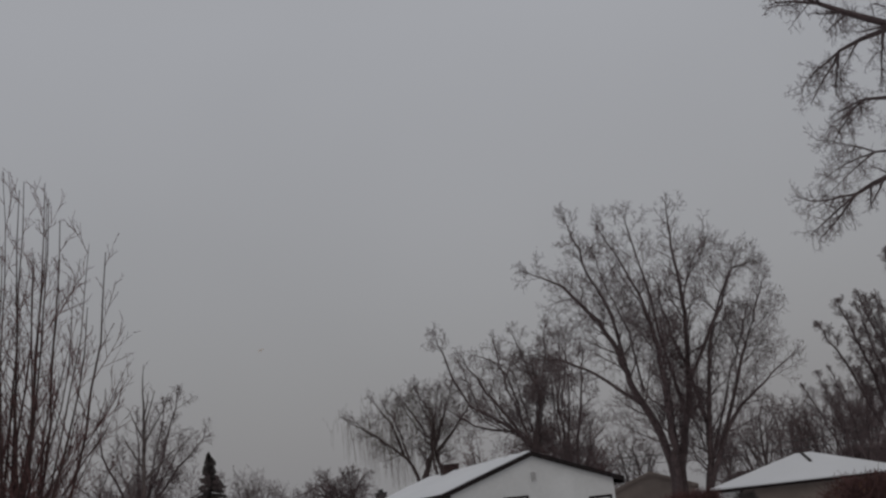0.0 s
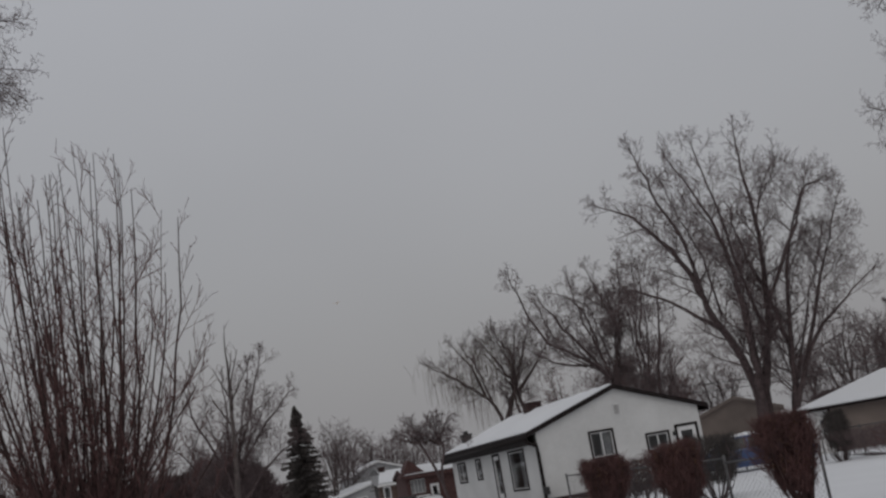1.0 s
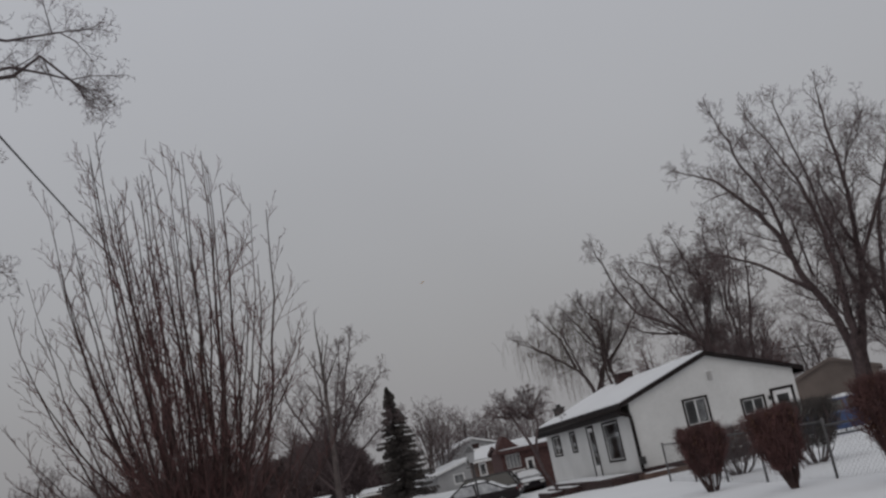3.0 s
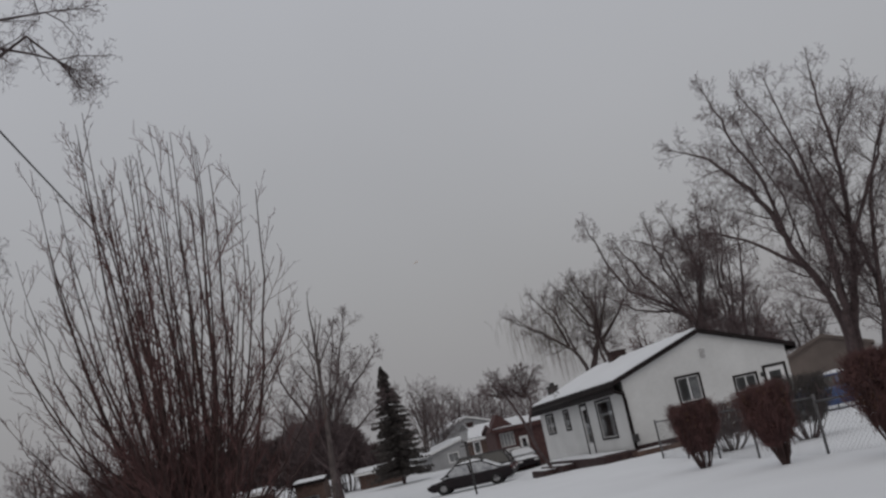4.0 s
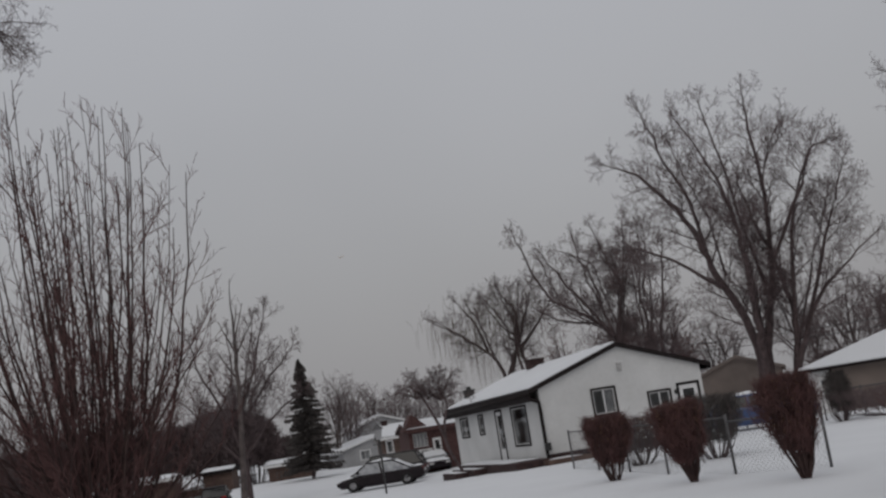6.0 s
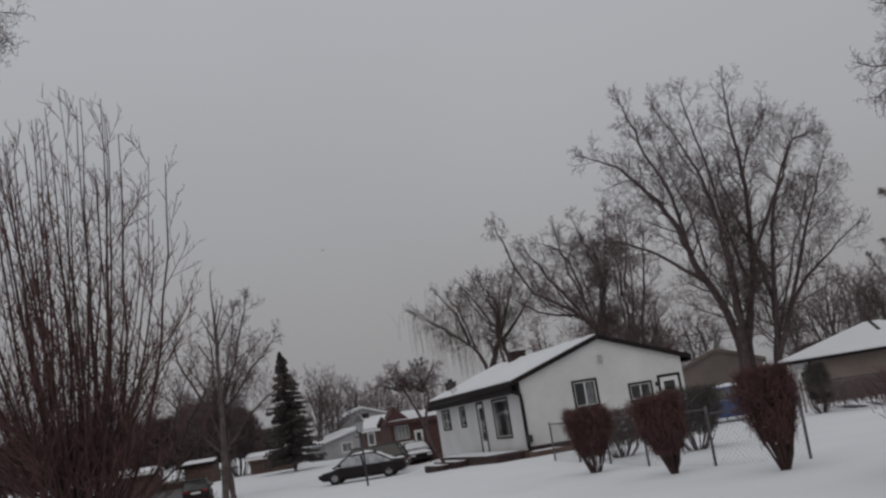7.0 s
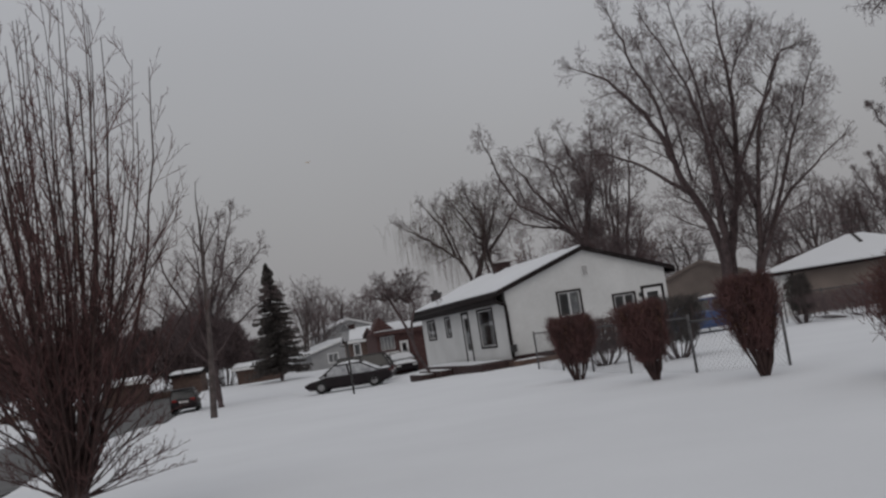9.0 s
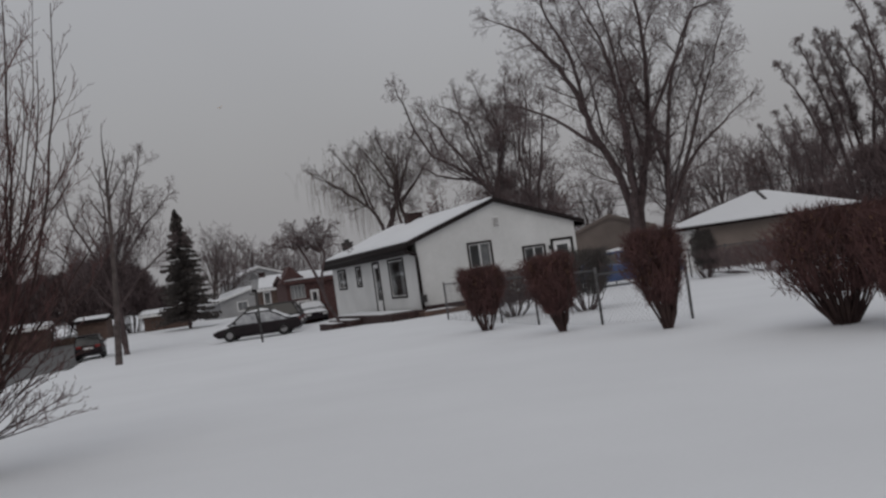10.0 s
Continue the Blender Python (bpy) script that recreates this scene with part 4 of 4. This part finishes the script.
vase_shrub("shrub", foot(25.0, 29), 1.5, 1.5, 47, "dark rounded shrub behind the fence", twigs=3800, bark=BARK, twig=NEEDLE, waist=.5, leaves=0)
vase_shrub("shrub", foot(30.95, 40), 1.6, 1.0, 48, "small dark pointed shrub by the hipped house", twigs=2600, bark=BARK, twig=NEEDLE, waist=.7, flat=.3, leaves=0)
vase_shrub("shrub", foot(34.2, 40), 0.95, 5.0, 49, "low brown foundation hedge", twigs=5000, waist=.9, leaves=0, bark=BARK, twig=TWIG)
for b, d, h_, w_, sd in ((39.6, 52, 4.2, 4.0, 51), (41.8, 50, 4.6, 4.4, 52), (36.6, 74, 3.6, 5.0, 53), (33.6, 78, 3.2, 5.0, 54), (31.4, 80, 3.0, 4.0, 55)):
    vase_shrub("thicket", foot(b, d), h_, w_, sd, "dark leafless thicket beyond the hipped house", stems=40, twigs=4000, bark=BARK, twig=TWIG, waist=.7, flat=.5, r0=.025, leaves=0, tr=3.1, fuzz=.2, group="thicket beyond the hipped house")
# dark tall thicket across the road
for k, (b, d, h_, w_) in enumerate(((-0.3, 101, 5.6, 5.8), (1.3, 99, 6.2, 5.4), (2.9, 102, 5.6, 4.4), (-2.2, 103, 5.4, 6.0), (-4.6, 100, 5.6, 6.6), (-7.4, 104, 5.4, 6.6), (4.2, 106, 3.4, 3.4), (-10.2, 102, 4.6, 6.0))):
    vase_shrub("thicket", foot(b, d), h_, w_, 60 + k, "dark dense leafless thicket by the road", stems=30, twigs=4000, bark=BARK, twig=TWIG, waist=.85, flat=.35, r0=.03, leaves=0, tr=6.2, fuzz=.16, group="thicket across the road")


def fan_tree(m, height, seed, label):
    """A vase-shaped multi-stemmed small tree: a short bole, stems that flare and then rise straight, upright side shoots, arching lower branches."""
    rng = random.Random(seed)
    t = thing("ornamental_tree", m, label, "tree")
    V, F = [], []
    tube(V, F, [Vector((0, 0, -.15)), Vector((0.01, 0, .12)), Vector((0, 0.01, .4)), Vector((0, 0, .62))], [.19, .15, .14, .12], 10)
    link("trunk", V, F, BARK, t, smooth=True)
    limbs, twigs = ([], []), ([], [])
    shoot = {**SPEC, "depth": 2, "thick": 0, "seg": (.3, .25, .2), "wiggle": (.04, .05, .06), "lift": (.10, .10, .08), "kids": (6, 3), "full": (.8, .4), "bare": (.12, .15),
             "angle": ((18, 44), (20, 45)), "ratio": ((.35, .65), (.35, .6)), "thin": .55, "fine": .0036}
    def stem(a, spread, top, r, bend, shoots, reach, sag=0.0, z0=.35):
        n = 9
        pts, radii = [], []
        sway = Vector((rng.gauss(0, .05), rng.gauss(0, .05), 0))
        for i in range(n + 1):
            u = i / n
            rr = .07 + spread * (1 - (1 - u) ** bend)
            pts.append(Vector((math.cos(a) * rr, math.sin(a) * rr, z0 + (top - z0) * (u + sag * u * (1 - u)))) + sway * math.sin(u * 5) + Vector((rng.gauss(0, .012), rng.gauss(0, .012), 0)))
            radii.append(r * (1 - .8 * u ** 1.3))
        tube(*limbs, pts, radii, 6)
        for k in range(shoots):
            u = .18 + .8 * (k + rng.random()) / shoots
            j = min(n - 1, int(u * n))
            q, d = pts[j].lerp(pts[j + 1], u * n - j), (pts[j + 1] - pts[j]).normalized()
            b = rng.uniform(0, math.tau)
            cd = (d + Vector((math.cos(b), math.sin(b), .15)) * rng.uniform(.4, 1.0)).normalized()
            grow((limbs, twigs), rng, q, cd, reach * rng.uniform(.3, 1.15) * (1.15 - .75 * u), max(.0042, radii[j] * .45), 0, shoot)
    for k in range(42):
        u = ((k + .5) / 42) ** .62
        top = height * (1 - .24 * u ** 2.2) * rng.uniform(.86, 1.04)
        stem(k * 2.4 + rng.uniform(-.25, .25), 1.5 * u * rng.uniform(.85, 1.1), top, rng.uniform(.014, .024), 1.5, 12, 1.0)
    for k in range(48):
        z0 = rng.uniform(.5, 1.5)
        stem(k * 2.4 + rng.uniform(-.4, .4), rng.uniform(.9, 1.75), z0 + rng.uniform(1.0, 2.3), rng.uniform(.010, .017), 1.35, 9, .65, .1, z0)
    for k in range(26):
        stem(rng.uniform(0, math.tau), rng.uniform(.7, 1.4), rng.uniform(.35, 1.5), rng.uniform(.007, .012), 1.05, 9, .45, .8)
    link("limb_fan", *limbs, BARK_RED, t, smooth=True)
    link("crown", *twigs, TWIG_RED, t)
    return t


fan_tree(foot(-4.7, 12.8), 5.95, 71, "bare vase-shaped ornamental tree with many steep stems")


# trees beside the viewer whose boughs hang into view
def bough_tree(name, bearing, dist, height, boughs, seed, label, reach):
    rng = random.Random(seed)
    t = thing(name, foot(bearing, dist), label, "tree")
    inv = t.matrix_world.inverted()
    limbs, twigs = ([], []), ([], [])
    tube(*limbs, [Vector((0, 0, -.2)), Vector((.05, 0, height * .3)), Vector((0, .1, height * .6)), Vector((0.1, 0, height))], [.3, .25, .2, .1], 9)
    spec = {**SPEC, "depth": 3, "thick": 1, "seg": (.4, .3, .2, .15), "wiggle": (.14, .2, .24, .25), "lift": (-.02, -.01, 0, 0), "kids": (11, 7, 6) if reach > .7 else (7, 5, 4), "full": (reach, reach * .5, reach * .22),
            "bare": (.08, .08, .1), "angle": ((30, 70), (35, 80), (35, 85)), "ratio": ((.35, .6), (.35, .6), (.4, .7)), "fine": .0028, "thin": .4}
    for start_z, targets, r in boughs:
        pts = [Vector((0, 0, start_z))] + [inv @ plan(b, d, z) for b, d, z in targets]
        tube(*limbs, pts, [r * (1 - .6 * i / (len(pts) - 1)) for i in range(len(pts))], 6)
        for i in range(1, len(pts)):
            d = (pts[i] - pts[i - 1])
            for u in np.arange(.1, 1.0, (.44 if reach > .7 else .42) / max(.3, d.length)).tolist():
                grow((limbs, twigs), rng, pts[i - 1].lerp(pts[i], u), (d.normalized() * .7 + Vector((rng.gauss(0, .5), rng.gauss(0, .5), rng.gauss(0, .55)))).normalized(), reach * rng.uniform(.4, 1.1), r * .3, 0, spec)
        for _ in range(3):
            grow((limbs, twigs), rng, pts[-1], (d.normalized() + Vector((rng.gauss(0, .4), rng.gauss(0, .4), rng.gauss(0, .4)))).normalized(), reach, r * .33, 0, spec)
    link("trunk", *limbs, BARK, t, smooth=True)
    link("crown", *twigs, TWIG, t)
    return t


bough_tree("tree", 50, 15, 9, [(5.5, ((45.7, 16, 7.2), (41.2, 17, 7.9), (39.6, 17, 8.2), (38.4, 17, 8.45)), .08), (5.0, ((45.7, 16, 6.9), (41.2, 17, 7.8), (40.0, 17, 7.75), (38.9, 17, 7.65)), .06), (4.5, ((45.7, 16, 6.0), (40.6, 17, 6.8), (39.6, 17, 6.85)), .05),
                               (4.0, ((45.7, 16, 4.8), (39.8, 17, 5.65), (39.2, 17, 5.6), (38.4, 17, 5.5)), .06), (4.2, ((45.7, 16, 5.4), (41, 17, 6.0), (39.6, 17, 6.05)), .04), (7, ((46.7, 15, 8.0), (42.7, 16, 9.5), (39.1, 17, 9.6)), .07)], 81, "bare tree whose twiggy boughs hang over the yard", .85)
bough_tree("tree", -30, 10, 8, [(5, ((-20, 11, 5.9), (-9.9, 12, 6.5), (-8.5, 12, 6.7), (-7.2, 12, 6.4)), .03), (4.5, ((-20, 11, 5.8), (-10, 12, 6.6), (-8.4, 12, 6.5), (-7.2, 12, 6.4)), .022), (5.5, ((-20, 11, 7.0), (-10, 12, 6.9), (-7.4, 12, 6.95)), .025),
                                (4, ((-22, 11, 4.9), (-15, 12, 5.9), (-13.4, 12, 5.8)), .02), (4, ((-24, 11, 4.6), (-17, 12, 4.9), (-13.6, 12, 4.6)), .03)], 82, "bare tree whose crooked bough hangs over the yard", .6)

# overhead service wire
wire = thing("overhead_wire", Matrix(), "thin black overhead service wire", "wire")
w0, w1_ = plan(-10.55, 14, 6.6), plan(-7.57, 20, 7.1)
wa, wb = w0 - (w1_ - w0) * 2.0, w0 + (w1_ - w0) * 7.0
pipe("cable", [wa.lerp(wb, u / 16) - Vector((0, 0, 0.25 * (1 - (u / 8 - 1) ** 2))) for u in range(17)], .014, BLACK_METAL, wire, 5)
far_pole = thing("utility_pole", Matrix.Translation((wb.x, wb.y, lie(wb.x, wb.y))), "far wooden utility pole holding the wire", "pole")
pipe("shaft", [(0, 0, -.3), (0, 0, wb.z + .1)], .08, FENCE_WOOD, far_pole)


for z_ in (4.0, 4.5):
    lw = thing("overhead_wire", Matrix(), "black power line behind the hipped house", "wire", "power lines")
    qa, qb = plan(24, 82, z_ + .6), plan(50, 72, z_ + 1.2)
    pipe("cable", [qa.lerp(qb, u / 16) - Vector((0, 0, .9 * (1 - (u / 8 - 1) ** 2))) for u in range(17)], .022, BLACK_METAL, lw, 5)


# ---- chain-link fence ----
def chain_fence(a, b, count, height, label, joined=0):
    f = thing("chain_link_fence", Matrix.Translation(a), label, "fence")
    d = b - a
    for k in range(joined, count):
        p = d * (k / (count - 1))
        pipe("post", [p + Vector((0, 0, -.2)), p + Vector((0, 0, height + .06))], .027, GALV, f, 6)
    pipe("top_rail", [Vector((0, 0, height)), d + Vector((0, 0, height))], .02, GALV, f, 6)
    V, F = [], []
    L = d.length
    u = d.normalized()
    n = int(L / .11)
    for k in range(-int(height / .11), n):
        for s in (0, 1):
            x0 = k * .11
            lo, hi = max(0, x0), min(L, x0 + height)
            if hi - lo < .05:
                continue
            p, q = u * lo + Vector((0, 0, lo - x0)), u * hi + Vector((0, 0, hi - x0))
            if s:
                p.z, q.z = height - p.z, height - q.z
            tube(V, F, [p, q], [.0016, .0016], 3)
    tagged(link("wire_mesh", V, F, GALV, f), kind="stuff")
    return f


chain_fence(Vector((-1.15, -6.9, 0)), Vector((-2.17, -16.3, 0)), 4, 1.08, "galvanised chain-link fence along the side yard")
chain_fence(Vector((-2.17, -16.3, 0)), Vector((-2.13, -19.4, 0)), 2, 1.06, "galvanised chain-link fence length between two shrubs", 1)
chain_fence(Vector((-2.13, -19.4, 0)), Vector((-1.36, -21.5, 0)), 2, .98, "short end of the chain-link fence by the tall shrub", 1)
chain_fence(Vector((7.0, 1.2, 0)), Vector((10.4, 1.6, 0)), 3, 1.05, "galvanised chain-link gate fence beside the house")
chain_fence(plan(30.2, 42), plan(40, 37), 6, 1.0, "galvanised chain-link fence before the hipped house")

# board fence across the road
bf = thing("board_fence", Matrix.Translation(plan(-9, 88, -.9)), "low brown board fence across the road", "fence")
span = plan(0.9, 92) - plan(-9, 88)
for k in range(60):
    p = span * (k / 60)
    boxed("board", (p.x, p.y - .012, 0, p.x + .24, p.y + .012, 1.35 + .03 * math.sin(k * 3.1)), FENCE_WOOD, bf)
boxed("rail", (0, .013, .3, span.x, span.y / 60 + .1, .4), FENCE_WOOD, bf)


# ---- vehicles ----
def vehicle(name, m, label, paint, L=4.8, W=1.8, H=1.42, cabin=((.10, .28), (.56, .74)), belt=.9, snow=(), category="car", group="", glass=None):
    """A car along +x, its nose at +x. cabin: where glass starts and the roof starts, rear then front, as shares of the length."""
    c = thing(name, m, label, category, group)
    sect = [(0, .45, .78, .86), (.03, .26, belt - .04, .95), (.15, .2, belt, 1.0), (.35, .18, belt, 1.0), (.6, .18, belt - .02, 1.0), (.8, .2, belt - .12, .99), (.95, .24, belt - .22, .93), (1.0, .4, belt - .34, .84)]
    bm = bmesh.new()
    rings = []
    for u, lo, hi, wf in sect:
        x, hw = (u - .5) * L, W / 2 * wf
        prof = [(-hw * .9, lo), (-hw, lo + .15), (-hw, hi - .12), (-hw * .93, hi - .02), (0, hi + .02), (hw * .93, hi - .02), (hw, hi - .12), (hw, lo + .15), (hw * .9, lo)]
        rings.append([bm.verts.new((x, y, z)) for y, z in prof])
    for r0_, r1_ in zip(rings[:-1], rings[1:]):
        for i in range(9):
            bm.faces.new((r0_[i], r0_[(i + 1) % 9], r1_[(i + 1) % 9], r1_[i]))
    bm.faces.new(rings[0]); bm.faces.new(rings[-1][::-1])
    part("body", bm, paint, c, smooth=False)
    (ra, rb), (fb, fa) = cabin
    def cab(z):
        u = (z - belt) / (H - belt)
        return (ra + (rb - ra) * u - .5) * L, (fa + (fb - fa) * u - .5) * L, W / 2 * (.94 - .2 * u)
    bm = bmesh.new()
    rings = []
    for z in (belt - .05, H - .07):
        x0, x1, hw = cab(z)
        rings.append([bm.verts.new(p) for p in ((x0, -hw, z), (x1, -hw, z), (x1, hw, z), (x0, hw, z))])
    for i in range(4):
        bm.faces.new((rings[0][i], rings[0][(i + 1) % 4], rings[1][(i + 1) % 4], rings[1][i]))
    bm.faces.new(rings[1])
    part("glazing", bm, glass or CAR_GLASS, c, "snow-frosted glazing" if glass else "dark tinted glazing")
    x0, x1, hw = cab(H - .08)
    bm = bmesh.new()
    box(bm, x0 - .02, -hw - .01, H - .09, x1 + .02, hw + .01, H, bevel=.035)
    for z0, z1 in ((belt - .04, H - .08),):
        for px in (0.0, .5, 1.0):
            for sg in (-1, 1):
                a0, a1, ah = cab(z0); b0, b1, bh = cab(z1)
                p, q = Vector((a0 + (a1 - a0) * px, sg * ah, z0)), Vector((b0 + (b1 - b0) * px, sg * bh, z1))
                vs = [bm.verts.new(v + Vector((dx, sg * dy, 0))) for v in (p, q) for dx, dy in ((-.05, -.03), (.05, -.03), (.05, .012), (-.05, .012))]
                for i in range(4):
                    bm.faces.new((vs[i], vs[(i + 1) % 4], vs[4 + (i + 1) % 4], vs[4 + i]))
    part("roof", bm, paint, c)
    for sx in (.19, .81):
        for sg in (-1, 1):
            V, F = [], []
            x, r = (sx - .5) * L, .33
            prof = [(.2, -.1), (.3, -.11), (r, -.07), (r, .07), (.3, .11), (.2, .1)]
            for k in range(20):
                a = math.tau * k / 20
                for rr, yy in prof:
                    V.append((x + math.cos(a) * rr, sg * (W / 2 - .10) + yy, r + math.sin(a) * rr))
            for k in range(20):
                for i in range(6):
                    F.append((k * 6 + i, k * 6 + (i + 1) % 6, ((k + 1) % 20) * 6 + (i + 1) % 6, ((k + 1) % 20) * 6 + i))
            wheel = link("wheel", V, F, RUBBER, c, smooth=True)
            bm = bmesh.new()
            bmesh.ops.create_cone(bm, cap_ends=True, segments=16, radius1=.205, radius2=.17, depth=.06, matrix=pose(x, sg * (W / 2 - .03), r, -90 * sg, 0, 0))
            part("rim", bm, RIM, wheel, "grey alloy rim")
    for sg in (-1, 1):
        boxed("tail_lamp", (-L / 2 - .015, sg * W * .33 - .14, .66, -L / 2 + .05, sg * W * .33 + .14, .80), LAMP_RED, c, .01, "red tail lamp")
        boxed("headlamp", (L / 2 - .06, sg * W * .31 - .15, .46, L / 2 + .015, sg * W * .31 + .15, .58), LAMP_CLEAR, c, .01, "clear headlamp")
        boxed("wing_mirror", ((fa - .5) * L - .35, sg * (W / 2 + .02) - .06, belt + .02, (fa - .5) * L - .2, sg * (W / 2 + .02) + .06, belt + .14), paint, c, .02)
    boxed("bumper", (-L / 2 - .04, -W * .42, .38, -L / 2 + .05, W * .42, .56), paint, c, .02)
    boxed("number_plate", (-L / 2 - .05, -.26, .58, -L / 2 - .035, .26, .69), TRIM_WHITE, c, 0, "pale plate")
    x0, x1, hw = cab(H)
    if "roof" in snow:
        snow_cap(c, x0 + .03, -hw + .02, x1 - .02, hw - .02, H + .002, .13, 1.5)
    if "hood" in snow:
        V, F = [], []
        for j in range(9):
            for i in range(9):
                u, v = i / 8, j / 8
                x = (fa - .5) * L + .05 + ((.97 - fa) * L - .05) * u
                z = float(np.interp(x / L + .5, [q[0] for q in sect], [q[2] for q in sect])) - .02
                e = min(1, i * .7 + .2, (8 - i) * .7, j * .7, (8 - j) * .7)
                V.append((x, (v - .5) * W * .84, z + .03 + .10 * max(0, e)))
        F = [(j * 9 + i, j * 9 + i + 1, j * 9 + i + 10, j * 9 + i + 9) for j in range(8) for i in range(8)]
        link("snow", V, F, SNOW, c, "snow on the bonnet", smooth=True)
    if "glass" in snow:
        for end in (0, 1):
            V, F = [], []
            for i in range(7):
                zz = belt + .03 + (H - .1 - belt) * i / 6
                c0, c1, ch = cab(zz)
                xx, sg = (c0 - .012, -1) if end == 0 else (c1 + .012, 1)
                for j in range(7):
                    yy = (j / 3 - 1) * ch * .93
                    dd = .012 + .035 * (.5 + noise.noise((yy * 3, zz * 5, end)))
                    V.append((xx + sg * dd, yy, zz + dd))
            F = [(i * 7 + j, i * 7 + j + 1, i * 7 + j + 8, i * 7 + j + 7) for i in range(6) for j in range(6)]
            link("snow", V, F, SNOW, c, "snow stuck to the sloping glass", smooth=True)
    if "boot" in snow:
        snow_cap(c, -L / 2 + .12, -W * .42, (ra - .5) * L - .02, W * .42, belt + .012, .11, 3.5)
    return c


def parked(bearing, dist, heading):
    p = plan(bearing, dist)
    return Matrix.Translation((p.x, p.y, ground_height(p.x, p.y))) @ pose(0, 0, 0, 0, 0, 90 - heading)


vehicle("sedan", parked(8.85, 62, -72), "dark sedan with snow on roof and bonnet", CAR_DARK, 4.6, 1.8, 1.40, ((.14, .36), (.62, .8)), .86, snow=("roof", "hood", "boot", "glass"), group="cars in the driveway", glass=FROST)
vehicle("suv", parked(9.2, 67.5, -72), "grey sport utility car with snowy roof behind the sedan", CAR_SILVER, 4.5, 1.85, 1.66, ((.04, .12), (.66, .8)), 1.0, ("hood",), group="cars in the driveway")
vehicle("hatchback", parked(11.3, 74, 176), "dark small car with snow on its bonnet and roof", CAR_DARK, 4.2, 1.7, 1.36, ((.06, .16), (.66, .82)), .9, ("roof", "hood", "glass"), group="cars in the driveway", glass=FROST)
vehicle("hatchback", parked(0.9, 69, 4), "black hatchback with red tail lamps at the road's edge", CAR_DARK, 4.4, 1.55, 1.35, ((.01, .08), (.7, .86)), .85, ())
vehicle("car", parked(27.2, 45, 112), "blue car under a thick cap of snow beside the house", CAR_BLUE, 4.3, 1.75, 1.3, snow=("roof", "hood", "boot", "glass"))

# yard lamp on a post in the front yard
yl = thing("yard_lamp", foot(8.95, 39), "dark yard lamp post with a pale lantern head", "lamp")
pipe("post", [(0, 0, -.2), (0, 0, 1.8)], .035, BLACK_METAL, yl, 8)
boxed("crossbar", (-.22, -.015, 1.62, .22, .015, 1.65), BLACK_METAL, yl)
bm = bmesh.new()
bmesh.ops.create_cone(bm, cap_ends=True, segments=6, radius1=.10, radius2=.17, depth=.34, matrix=pose(0, 0, 1.95))
part("lantern", bm, GREY_SIDING, yl, "pale glazed lantern")
bm = bmesh.new()
bmesh.ops.create_cone(bm, cap_ends=True, segments=6, radius1=.22, radius2=.03, depth=.2, matrix=pose(0, 0, 2.22))
part("cap", bm, GALV, yl)


# ---- light aeroplane ----
def aeroplane(m):
    a = thing("aeroplane", m, "small orange high-wing aeroplane flying in the grey sky", "aeroplane")
    V, F = [], []
    tube(V, F, [Vector((0, y, z)) for y, z in ((.62, 0), (.55, 0), (.3, .02), (-.2, .02), (-.8, .04))], [.03, .08, .11, .1, .03], 8)
    link("fuselage", V, F, YELLOW, a, smooth=True)
    bm = bmesh.new(); box(bm, -1.0, .12, .1, 1.0, .42, .135, bevel=.012); part("wing", bm, YELLOW, a)
    bm = bmesh.new(); box(bm, -.36, -.82, .05, .36, -.64, .07, bevel=.006); part("tailplane", bm, YELLOW, a)
    bm = bmesh.new(); prism(bm, [(-.85, .05), (-.6, .05), (-.74, .34), (-.85, .34)], "x", -.012, .012); part("fin", bm, YELLOW, a)
    for sg in (-1, 1):
        V, F = [], []
        tube(V, F, [Vector((sg * .24, y, -.26 + dz)) for y, dz in ((.62, .05), (.5, 0), (-.1, 0), (-.4, .05))], [.015, .045, .045, .012], 6)
        link("float", V, F, TRIM_WHITE, a)
        pipe("strut", [(sg * .08, .3, -.04), (sg * .24, .3, -.24)], .012, BLACK_METAL, a, 5)
        pipe("strut", [(sg * .08, -.05, -.04), (sg * .24, -.05, -.24)], .012, BLACK_METAL, a, 5)
    return a


sky_p = plan(8.4, 2300, 1.5 + 2300 * math.tan(radians(9.4)))
aeroplane(Matrix.Translation(sky_p) @ pose(0, 0, 0, 8, 14, 165) @ Matrix.Scale(5.5, 4))
